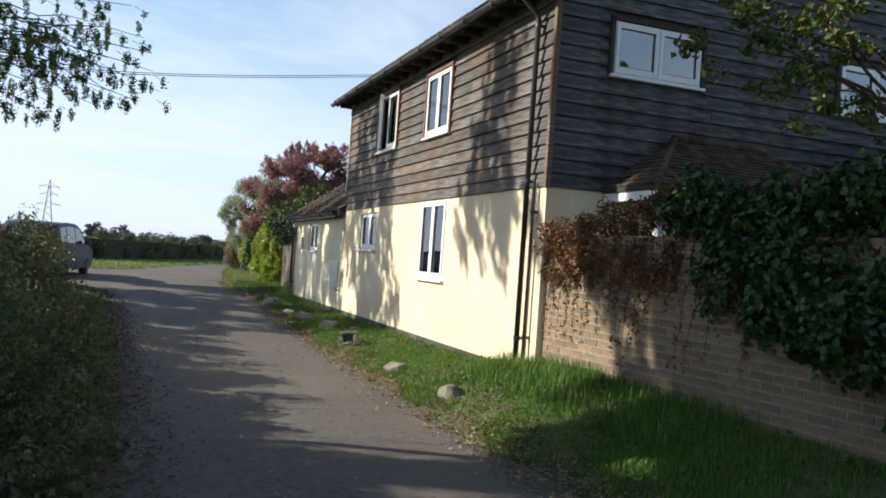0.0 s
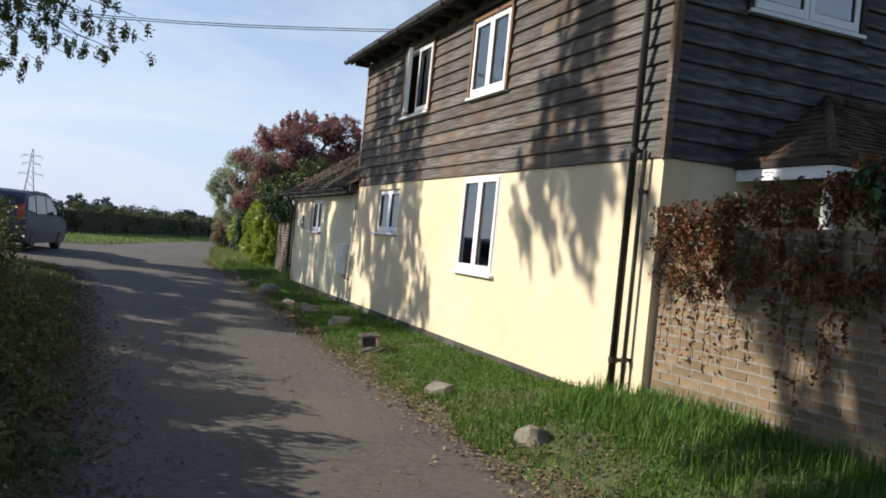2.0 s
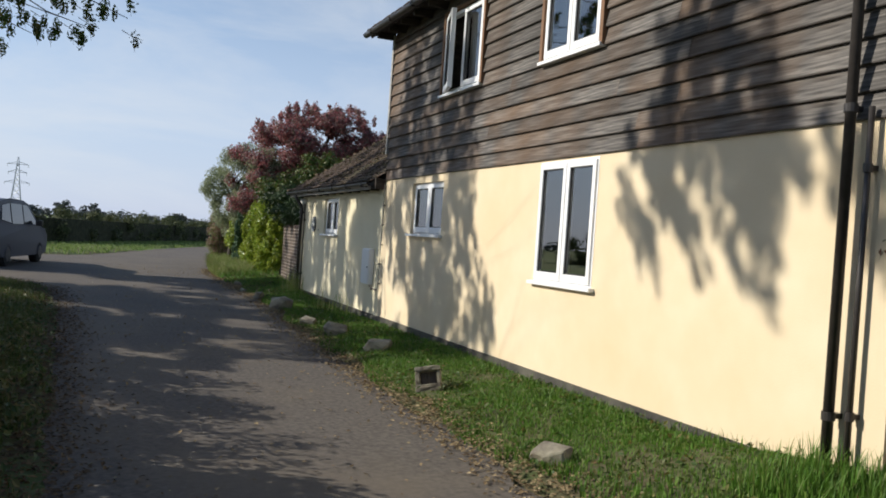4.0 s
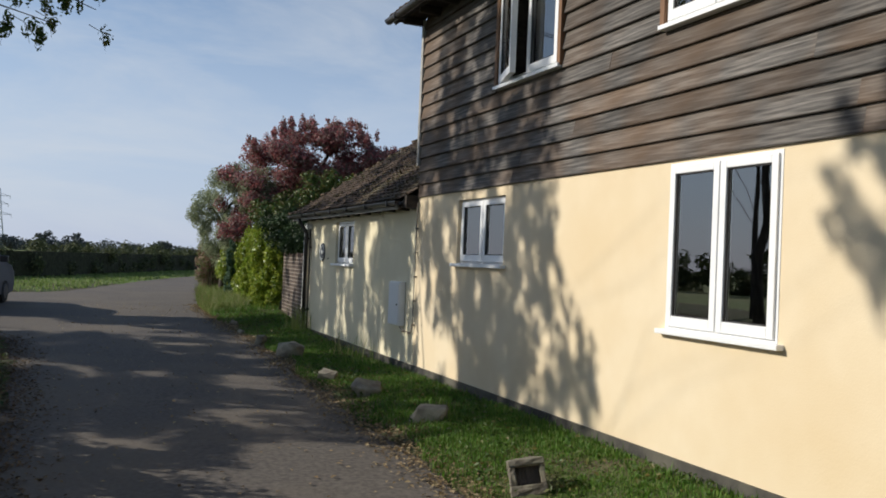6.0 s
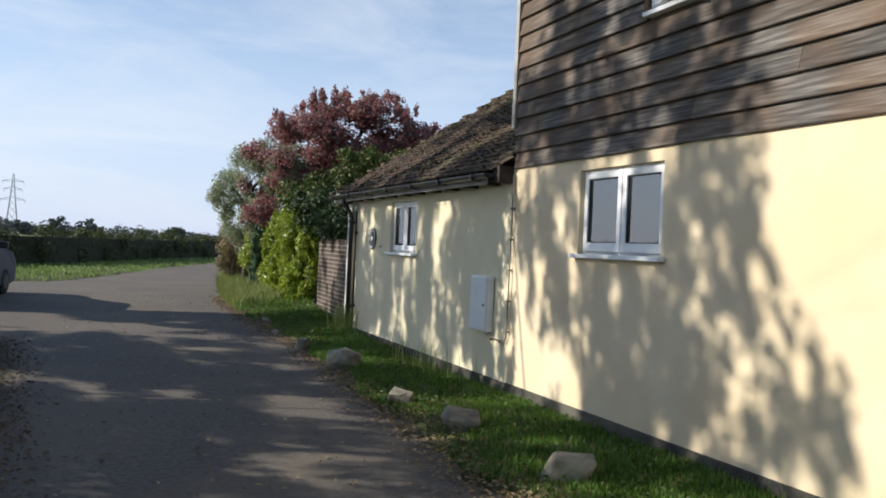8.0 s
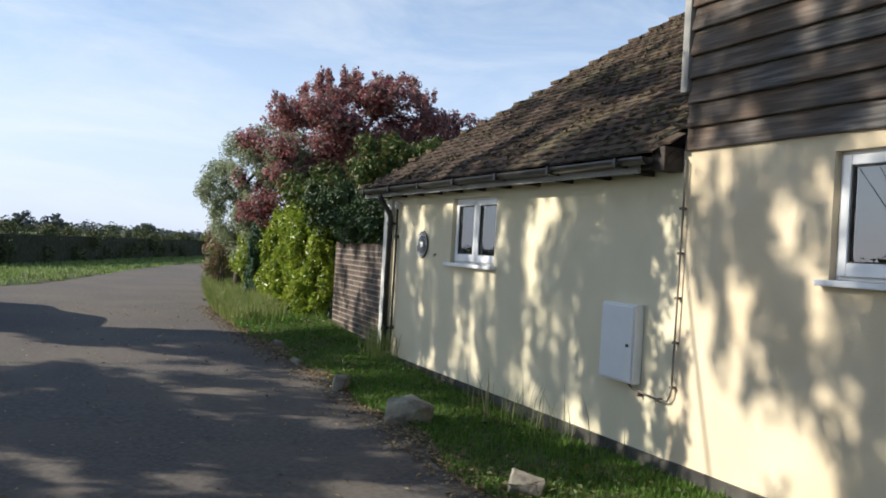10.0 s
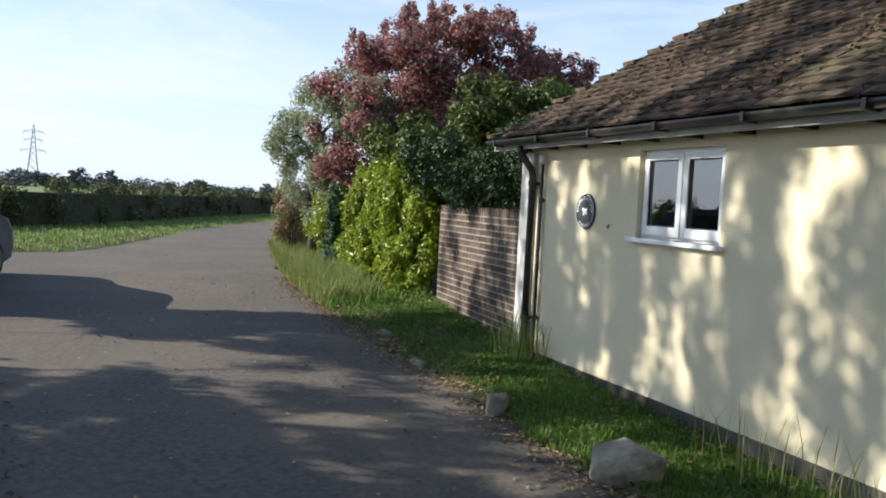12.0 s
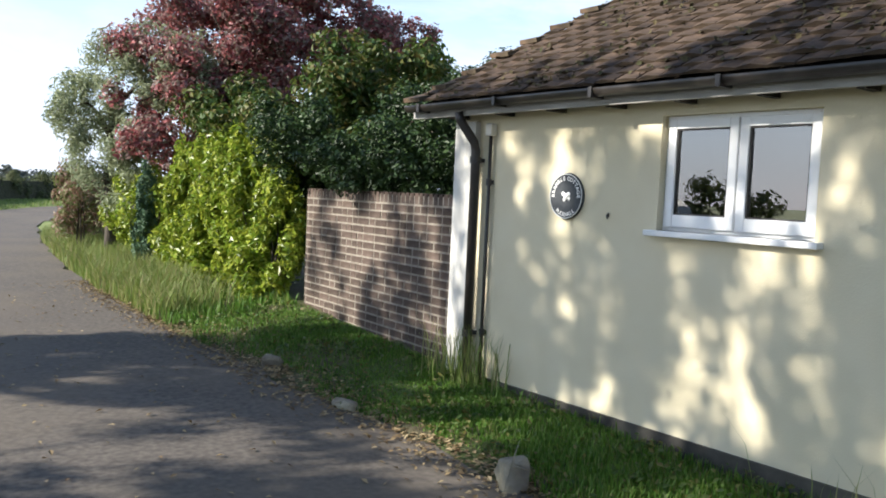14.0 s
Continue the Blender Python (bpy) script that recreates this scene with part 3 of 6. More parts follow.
clad(wall_su, M_BOARD_X, WX + 0.03, HX1, BOARD_Z, RIDGE_Z - 0.3, [WIN_V, WIN_V2], lambda a, z: Matrix.Translation((a, HY0 + 0.018, z)) @ Matrix(((0, 1, 0, 0), (1, 0, 0, 0), (0, 0, 1, 0), (0, 0, 0, 1))),
     limit=lambda z: (WX + 0.03 + max(0, (z - EAVE_Z) / ROOF_S), HX1 - max(0, (z - EAVE_Z) / ROOF_S)))
tagged(box("trim_corner_post", WX - 0.035, WX + 0.03, HY0 - 0.035, HY0 + 0.03, BOARD_Z - 0.01, EAVE_Z, M_BOARD, bevel=0.004), "grey timber corner post", "trim", kind="structure")
tagged(box("trim_far_corner_post", WX - 0.035, WX + 0.03, HY1 - 0.03, HY1 + 0.035, BOARD_Z + 0.4, EAVE_Z, M_FASCIA, bevel=0.004), "pale weathered corner post", "trim", kind="structure")


def roof_slab(name, eave_x, ridge_x, y0, y1, eave_z, ridge_z, thick, mat, label):
    d = Vector((ridge_x - eave_x, 0, ridge_z - eave_z)).normalized()
    n = Vector((-d.z, 0, d.x)) * (1 if ridge_x > eave_x else -1)
    a, b = Vector((eave_x, 0, eave_z)), Vector((ridge_x, 0, ridge_z))
    vs = [Vector((p.x, y, p.z)) for y in (y0, y1) for p in (a, b, b - n * thick, a - n * thick)]
    ob = obj(name, vs, [(0, 1, 2, 3), (7, 6, 5, 4), (0, 4, 5, 1), (1, 5, 6, 2), (2, 6, 7, 3), (3, 7, 4, 0)], mat)
    return tagged(ob, label, "roof", kind="structure")


# main roof: dark boards below, tiles above
OV = 0.32
roof_w = roof_slab("roof_west", WX - OV, RIDGE_X, HY0 - 0.3, HY1 + 0.38, EAVE_Z + 0.05, RIDGE_Z + 0.33, 0.08, M_DARKWOOD, "dark tiled main roof slope over the road side")
roof_e = roof_slab("roof_east", HX1 + OV, RIDGE_X, HY0 - 0.3, HY1 + 0.38, EAVE_Z + 0.05, RIDGE_Z + 0.33, 0.08, M_DARKWOOD, "dark tiled main roof back slope")
tagged(box("trim_soffit", WX - OV + 0.05, WX + 0.02, HY0 - 0.28, HY1 + 0.36, EAVE_Z + 0.032, EAVE_Z + 0.05, M_DARKWOOD), "dark boarded soffit", "soffit", kind="structure")
for i in range(18):
    y = HY0 + 0.05 + i * 0.53
    box("rafter_end", WX - OV + 0.04, WX + 0.0, y, y + 0.05, EAVE_Z - 0.07, EAVE_Z + 0.03, M_DARKWOOD, roof_w)
# gutter along the main eave: half round channel
def gutter(name, x, y0, y1, z, r, mat, label):
    th = thing(name, label, "gutter", at=(x, (y0 + y1) / 2, z))
    vs, fs = [], []
    n = 10
    for y in (y0 - (y0 + y1) / 2, y1 - (y0 + y1) / 2):
        for rr in (r, r - 0.006):
            for k in range(n + 1):
                a = math.pi + math.pi * k / n
                vs.append((rr * math.cos(a), y, rr * math.sin(a)))
    m = n + 1
    for k in range(n):
        fs += [(k, k + 1, 2 * m + k + 1, 2 * m + k), (m + k + 1, m + k, 3 * m + k, 3 * m + k + 1)]
    for s in (0, 2 * m):
        fs += [tuple(s + k for k in range(m))]
    fs += [(0, 2 * m, 3 * m, m), (n, m + n, 3 * m + n, 2 * m + n)]
    obj("channel", vs, fs, mat, th, smooth=True)
    k = y0 - (y0 + y1) / 2 + 0.3
    while k < (y1 - y0) / 2:
        bm = bmesh.new()
        add_box(bm, -r - 0.008, r + 0.01, k - 0.015, k + 0.015, -r - 0.008, -r + 0.012, 0.003)
        add_box(bm, -r - 0.009, -r + 0.003, k - 0.015, k + 0.015, -r, 0.006, 0.002)
        part("bracket", bm, mat, th)
        k += 0.9
    return th


gutter("gutter", WX - OV - 0.05, HY0 - 0.25, HY1 + 0.36, EAVE_Z + 0.03, 0.055, M_PIPE, "black plastic half-round gutter below the main eave")
gutter("gutter", WX - 0.24, HY1 + 0.08, EY1 + 0.38, 2.185, 0.05, M_PIPE, "black plastic gutter along the low wing eave")

# low wing roof, hipped at its north end
W_EX, W_EZ, W_SL = WX - 0.18, 2.215, math.atan(0.76)
W_RX, W_END = 7.08, EY1 + 0.40
W_RZ = W_EZ + (W_RX - W_EX) * math.tan(W_SL)
W_BX = 2 * W_RX - W_EX
W_HIP = W_END - (W_RX - W_EX)
hv = [(W_EX + 0.04, HY1, W_EZ - 0.02), (W_EX + 0.04, W_END - 0.04, W_EZ - 0.02), (W_BX, W_END - 0.04, W_EZ - 0.02), (W_BX, HY1, W_EZ - 0.02), (W_RX, HY1, W_RZ - 0.03), (W_RX, W_HIP, W_RZ - 0.03)]
hv += [(x, y, z - 0.07) for x, y, z in hv]
roof_wing = obj("roof_wing", hv, [(0, 4, 5, 1), (1, 5, 2), (2, 5, 4, 3), (6, 7, 11, 10), (7, 8, 11), (8, 9, 10, 11), (0, 1, 7, 6), (1, 2, 8, 7), (2, 3, 9, 8)], M_DARKWOOD)
tagged(roof_wing, "mossy brown clay tiled hipped roof of the low wing", "roof", kind="structure")
tagged(box("trim_wing_fascia", WX - 0.185, WX - 0.16, HY1 + 0.25, EY1 + 0.39, 2.09, 2.17, M_FASCIA, bevel=0.003), "pale grey painted fascia board", "fascia", kind="structure")
tagged(box("trim_wing_soffit", WX - 0.158, WX, HY1 + 0.02, EY1 + 0.38, 2.12, 2.14, M_DARKWOOD), "dark timber soffit", "soffit", kind="structure")
tagged(box("trim_wing_return", WX - 0.16, WX + 0.02, HY1 + 0.005, HY1 + 0.14, 2.10, 2.26, M_DARKWOOD), "dark timber boxing under the wing eave", "trim", kind="structure")
for i in range(11):
    y = HY1 + 0.3 + i * 0.52
    box("rafter_foot", WX - 0.155, WX + 0.0, y, y + 0.04, 2.085, 2.118, M_DARKWOOD, roof_wing)

# windows
win_no = [0]


def window(axis, hole, recess, mat, label, plane, sashes=2, open_sash=None, sill=True, casing=None, bar=0.055, sill_out=0.06, blind=None):
    """A window in its opening: outer frame, two sashes with a pane each, sill. Local: a across, p into the wall, z up."""
    win_no[0] += 1
    a0, a1, z0, z1 = hole
    th = thing("window_%d" % win_no[0], label, "window", kind="structure")

    def bx(bm, a, b, p, q, c, d, bevel=0.004, turn=None):
        if axis == "x":
            add_box(bm, plane + p, plane + q, a, b, c, d, bevel, turn)
        else:
            add_box(bm, a, b, plane + p, plane + q, c, d, bevel, turn)
    f = 0.045
    p0, p1 = recess, recess + 0.07
    bm = bmesh.new()
    bx(bm, a0, a0 + f, p0, p1, z0, z1); bx(bm, a1 - f, a1, p0, p1, z0, z1)
    bx(bm, a0 + f, a1 - f, p0, p1, z1 - f, z1); bx(bm, a0 + f, a1 - f, p0, p1, z0, z0 + f)
    mid = (a0 + a1) / 2
    bx(bm, mid - f / 2, mid + f / 2, p0 + 0.01, p1, z0 + f, z1 - f)
    part("window_frame", bm, mat, th)
    for k in range(2):
        s0, s1 = (a0 + f * 0.5, mid - 0.006) if k == 0 else (mid + 0.006, a1 - f * 0.5)
        c0, c1 = z0 + f * 0.5, z1 - f * 0.5
        turn = None
        if open_sash == k:
            hinge = s1 if k == 1 else s0
            ang = radians(-16 if k == 1 else 16)
            piv = Vector((plane + p0, hinge, 0)) if axis == "x" else Vector((hinge, plane + p0, 0))
            turn = Matrix.Translation(piv) @ Matrix.Rotation(ang, 4, "Z") @ Matrix.Translation(-piv)
        bm = bmesh.new()
        q0, q1 = p0 - 0.018, p0 + 0.04
        lowb = bar * 1.35
        bx(bm, s0, s0 + bar, q0, q1, c0, c1, 0.006, turn); bx(bm, s1 - bar, s1, q0, q1, c0, c1, 0.006, turn)
        bx(bm, s0 + bar, s1 - bar, q0, q1, c1 - bar, c1, 0.006, turn); bx(bm, s0 + bar, s1 - bar, q0, q1, c0, c0 + lowb, 0.006, turn)
        sash = part("sash", bm, mat, th)
        bm = bmesh.new()
        bx(bm, s0 + bar - 0.008, s1 - bar + 0.008, p0 + 0.008, p0 + 0.016, c0 + lowb - 0.008, c1 - bar + 0.008, 0, turn)
        pane = part("pane", bm, M_GLASS, sash)
        pane.visible_shadow = False
        bm = bmesh.new()
        g = 0.009
        i0, i1, j0, j1 = s0 + bar, s1 - bar, c0 + lowb, c1 - bar
        bx(bm, i0, i0 + g, q0 + 0.012, q0 + 0.026, j0, j1, 0, turn); bx(bm, i1 - g, i1, q0 + 0.012, q0 + 0.026, j0, j1, 0, turn)
        bx(bm, i0 + g, i1 - g, q0 + 0.012, q0 + 0.026, j1 - g, j1, 0, turn); bx(bm, i0 + g, i1 - g, q0 + 0.012, q0 + 0.026, j0, j0 + g, 0, turn)
        part("gasket", bm, M_PIPE, sash, "dark rubber glazing gasket")
    if sill:
        bm = bmesh.new()
        bx(bm, a0 - 0.05, a1 + 0.05, -sill_out, recess + 0.03, z0 - 0.035, z0, 0.006)
        part("window_sill", bm, mat, th)
    if casing:
        bm = bmesh.new()
        bx(bm, a0 - 0.055, a0 - 0.004, -0.05, 0.02, z0 - 0.02, z1 + 0.03, 0.004); bx(bm, a1 + 0.004, a1 + 0.055, -0.05, 0.02, z0 - 0.02, z1 + 0.03, 0.004)
        bx(bm, a0 - 0.055, a1 + 0.055, -0.05, 0.02, z1 + 0.004, z1 + 0.05, 0.004)
        part("casing", bm, casing, th, "brown timber casing")
    if blind:
        bm = bmesh.new()
        bx(bm, a0 + 0.02, a1 - 0.02, recess + 0.10, recess + 0.105, z0 + blind * (z1 - z0), z1 - 0.01, 0)
        part("blind", bm, M_BACKDROP, th, "pale fabric blind")
    return th


window("x", WIN_W, -0.005, M_UPVC, "tall white two-light casement window in the yellow wall", WX)
window("x", WIN_S, 0.05, M_UPVC, "small white casement window in the yellow wall", WX, blind=0.02)
window("x", WIN_U1, -0.02, M_UPVC, "white upper casement window in weatherboarding", WX, casing=M_TRIM, sill_out=0.07)
window("x", WIN_U2, -0.02, M_UPVC, "white upper casement window with one light open", WX, casing=M_TRIM, open_sash=1, sill_out=0.07)
window("x", WIN_T, 0.06, M_UPVC, "small white casement window in the low wing", WX)
window("y", WIN_V, -0.02, M_UPVC, "white casement window in the boarded gable", HY0, casing=M_DARKWOOD, sill_out=0.07)
window("y", WIN_V2, -0.02, M_UPVC, "white casement window in the shaded gable", HY0, casing=M_DARKWOOD, sill_out=0.07)


# rainwater pipes
def downpipe(x, y, z0, z1, label, r=0.032, swan=None, ground=True):
    th = thing("downpipe", label, "drainpipe", at=(x, y, z0))
    h = z1 - z0
    pts = [(0, 0, 0), (0, 0, h)]
    if swan:
        pts = [(0, 0, 0), (0, 0, h - 0.28), (swan[0] * 0.1, swan[1] * 0.1, h - 0.22), (swan[0] * 0.9, swan[1] * 0.9, h - 0.06), (swan[0], swan[1], h)]
    tube("pipe", pts, r, M_PIPE, th, sides=14)
    for k in range(max(2, int(h / 1.1))):
        zz = 0.35 + k * (h - 0.7) / max(1, int(h / 1.1) - 1) if h > 1.5 else 0.3 + 0.8 * k
        bm = bmesh.new()
        bmesh.ops.create_cone(bm, cap_ends=True, segments=14, radius1=r + 0.008, radius2=r + 0.008, depth=0.05, matrix=Matrix.Translation((0, 0, zz)))
        add_box(bm, 0.0, WX - x, -0.02, 0.02, zz - 0.015, zz + 0.015)
        part("clip", bm, M_PIPE, th)
    return th


downpipe(WX - 0.09, 8.74, 0.16, EAVE_Z - 0.02, "black plastic downpipe beside the house corner", swan=(-0.22, 0.02))
downpipe(WX - 0.06, 8.62, 0.18, 2.30, "thin dark waste pipe beside the downpipe", r=0.018)
downpipe(WX - 0.03, EY1 - 0.40, 0.14, 1.96, "thin pale painted conduit beside the downpipe", r=0.013)
downpipe(WX - 0.075, EY1 - 0.285, 0.12, 2.12, "black plastic downpipe at the end of the low wing", r=0.034, swan=(-0.13, 0.06))
tagged(box("trim_end_board", WX - 0.045, WX + 0.03, EY1 - 0.235, EY1 + 0.01, 0.06, 2.06, M_GREYWHITE, bevel=0.004), "white painted end board of the wing", "trim", kind="structure")

# meter box and its cable
mb = thing("meter_box", "white plastic meter box on the cream wall", "meter box", at=(WX, 18.01, 0.605))
bm = bmesh.new(); add_box(bm, -0.07, 0.0, -0.2, 0.2, 0.0, 0.565, 0.006); part("body", bm, M_METERBOX, mb)
bm = bmesh.new(); add_box(bm, -0.085, -0.071, -0.185, 0.192, 0.015, 0.55, 0.006); d = part("door", bm, M_METERBOX, mb)
bm = bmesh.new(); bmesh.ops.create_cone(bm, cap_ends=True, segments=12, radius1=0.012, radius2=0.01, depth=0.012, matrix=Matrix.Translation((-0.09, -0.14, 0.27)) @ Matrix.Rotation(math.pi / 2, 4, "Y")); part("lock", bm, M_PIPE, d)
cable = thing("wall_cable", "grey cable clipped to the wall beside the meter box", "cable", at=(WX, 17.44, 0.55))
tube("cable", [(-0.015, 0.5, 0.05), (-0.03, 0.42, 0.02), (-0.03, 0.10, -0.01), (-0.03, 0.04, 0.0), (-0.03, 0.01, 0.04), (-0.03, 0.0, 0.1), (-0.03, -0.02, 1.62)], 0.007, M_CABLE, cable, sides=8)
for k in range(5):
    bm = bmesh.new(); add_box(bm, -0.040, 0.0, -0.014, 0.014, 0.09 + k * 0.3, 0.108 + k * 0.3, 0.003); part("clip", bm, M_CABLE, cable)
for k in range(2):
    bm = bmesh.new(); add_box(bm, -0.040, 0.0, 0.12 + k * 0.22, 0.138 + k * 0.22, -0.024, 0.006, 0.003); part("clip", bm, M_CABLE, cable)

# house name plaque
pl = thing("name_plaque", "round dark grey house name plaque with white lettering", "sign", at=(WX, 21.89, 1.53))
FACE = Matrix(((0, 0, -1, 0), (-1, 0, 0, 0), (0, 1, 0, 0), (0, 0, 0, 1)))   # text plane onto the wall, seen from the road
bm = bmesh.new()
bmesh.ops.create_cone(bm, cap_ends=True, segments=48, radius1=0.156, radius2=0.150, depth=0.016, matrix=FACE @ Matrix.Translation((0, 0, 0.010)))
part("disc", bm, M_PLAQUE, pl)
ring = [FACE @ Vector((0.147 * math.cos(a), 0.147 * math.sin(a), 0.019)) for a in [2 * math.pi * k / 48 for k in range(49)]]
tube("rim", ring, 0.0035, M_LETTER, pl, "thin pale rim", sides=6)


def lettering(word, radius, centre, top, size, parent):
    vs, fs = [], []
    step = size * 0.92 / radius
    for i, ch in enumerate(word):
        if ch == " ":
            continue
        cu = bpy.data.curves.new("glyph", "FONT")
        cu.body, cu.size, cu.align_x, cu.offset = ch, size, "CENTER", 0.0012
        tmp = bpy.data.objects.new("glyph", cu)
        me = bpy.data.meshes.new_from_object(tmp)
        off = (i - (len(word) - 1) / 2) * step * 0.72 - centre
        if top:
            a = math.pi / 2 - off
            m = FACE @ Matrix.Translation((radius * math.cos(a), radius * math.sin(a), 0.0195)) @ Matrix.Rotation(a - math.pi / 2, 4, "Z")
        else:
            a = -math.pi / 2 + off
            m = FACE @ Matrix.Translation((radius * math.cos(a), radius * math.sin(a), 0.0195)) @ Matrix.Rotation(a + math.pi / 2, 4, "Z")
        k = len(vs)
        vs += [m @ v.co for v in me.vertices]
        fs += [tuple(k + q for q in p.vertices) for p in me.polygons]
        bpy.data.objects.remove(tmp)
        bpy.data.meshes.remove(me)
        bpy.data.curves.remove(cu)
    return obj("lettering", vs, fs, M_LETTER, parent, "white painted letters")


lettering("BRAMBLE", 0.106, 0.87, True, 0.037, pl)
lettering("COTTAGE", 0.106, -0.87, True, 0.037, pl)
lettering("PUCKNALL", 0.134, 0, False, 0.037, pl)
bm = bmesh.new()
for i, (u, v, r) in enumerate(((0, 0, 0.022), (-0.025, 0.016, 0.016), (0.024, 0.012, 0.017), (-0.012, -0.024, 0.014), (0.03, -0.016, 0.012))):
    bmesh.ops.create_icosphere(bm, subdivisions=2, radius=r, matrix=FACE @ Matrix.Translation((u, v, 0.018)) @ Matrix.Diagonal((1, 1, 0.4, 1)))
part("emblem", bm, M_LETTER, pl, "pale raised leaf emblem", smooth=True)

hook = thing("wall_hook", "small black iron hook on the cream wall", "hook", at=(WX, 21.52, 1.41))
tube("shank", [(0.005, 0, 0.012), (-0.018, 0, 0.012), (-0.024, -0.006, 0.0), (-0.02, -0.014, -0.012)], 0.004, M_PIPE, hook, sides=6)
bm = bmesh.new(); add_box(bm, -0.005, 0.0, -0.007, 0.007, -0.003, 0.026, 0.002); part("plate", bm, M_PIPE, hook)
cap = thing("conduit_box", "small grey terminal box at the top of the conduit", "box", at=(WX, EY1 - 0.40, 1.95))
bm = bmesh.new(); add_box(bm, -0.06, 0.0, -0.035, 0.035, 0.0, 0.09, 0.012); part("box_body", bm, M_GREYWHITE, cap)

# porch with a hipped tiled roof against the gable
porch = thing("porch", "small tiled porch roof with white fascia against the gable", "porch", at=(5.05, 7.35, 0.2))
pv = [(0, 0, 2.07), (2.9, 0, 2.07), (2.9, 1.06, 2.07), (0, 1.06, 2.07), (0.92, 1.06, 2.74), (2.05, 1.06, 2.74), (0, 0, 2.02), (2.9, 0, 2.02), (2.9, 1.06, 2.02), (0, 1.06, 2.02)]
obj("roof", pv, [(0, 1, 5, 4), (3, 0, 4), (1, 2, 5), (2, 3, 4, 5), (6, 9, 8, 7), (0, 6, 7, 1), (3, 9, 6, 0), (1, 7, 8, 2), (2, 8, 9, 3)], M_DARKWOOD, porch, "dark boarding under the tiles")
cv, cf, rp = [], [], random.Random(3)
for a, b, c, d in ((0, 1, 5, 4), (3, 0, 4, 4), (1, 2, 5, 5)):
    A, B, C, D = (Vector(pv[i]) for i in (a, b, c, d))
    nrm = (B - A).cross(D - A).normalized()
    rows = int((D - A).length / 0.1)
    for r in range(rows):
        t0, t1 = r / rows, min(1.0, (r + 1.5) / rows)
        L0, R0, L1, R1 = A.lerp(D, t0), B.lerp(C, t0), A.lerp(D, t1), B.lerp(C, t1)
        m = max(1, int((R0 - L0).length / 0.165))
        for q in range(m):
            u0, u1 = (q + 0.02) / m, (q + 0.98) / m
            lift = nrm * rp.uniform(0.018, 0.03)
            k = len(cv)
            cv += [L0.lerp(R0, u0) + lift, L0.lerp(R0, u1) + lift, L1.lerp(R1, u1) + nrm * 0.004, L1.lerp(R1, u0) + nrm * 0.004, L0.lerp(R0, u0), L0.lerp(R0, u1)]
            cf += [(k, k + 1, k + 2, k + 3), (k + 4, k + 5, k + 1, k)]
tagged(obj("tile_rest", cv, cf, M_TILE_S, porch, "mossy brown plain tiles"), kind="stuff")
bm = bmesh.new(); add_box(bm, 0.02, 0.05, 0.03, 1.05, 1.92, 2.016, 0.003); add_box(bm, 0.05, 2.85, 0.03, 0.06, 1.92, 2.016, 0.003); part("fascia", bm, M_UPVC, porch, "white painted fascia")
for px in (0.1, 2.7):
    bm = bmesh.new(); add_box(bm, px, px + 0.1, 0.08, 0.18, 0.0, 1.92, 0.006); part("post", bm, M_GREYWHITE, porch)
tube("ridge", [(0.9, 1.03, 2.75), (2.07, 1.03, 2.75)], 0.05, M_TILE_S, porch, sides=10)
tube("hip", [(0.0, 0.0, 2.08), (0.92, 1.04, 2.75)], 0.04, M_TILE_S, porch, sides=8)
tube("hip", [(2.9, 0.0, 2.08), (2.05, 1.04, 2.75)], 0.04, M_TILE_S, porch, sides=8)

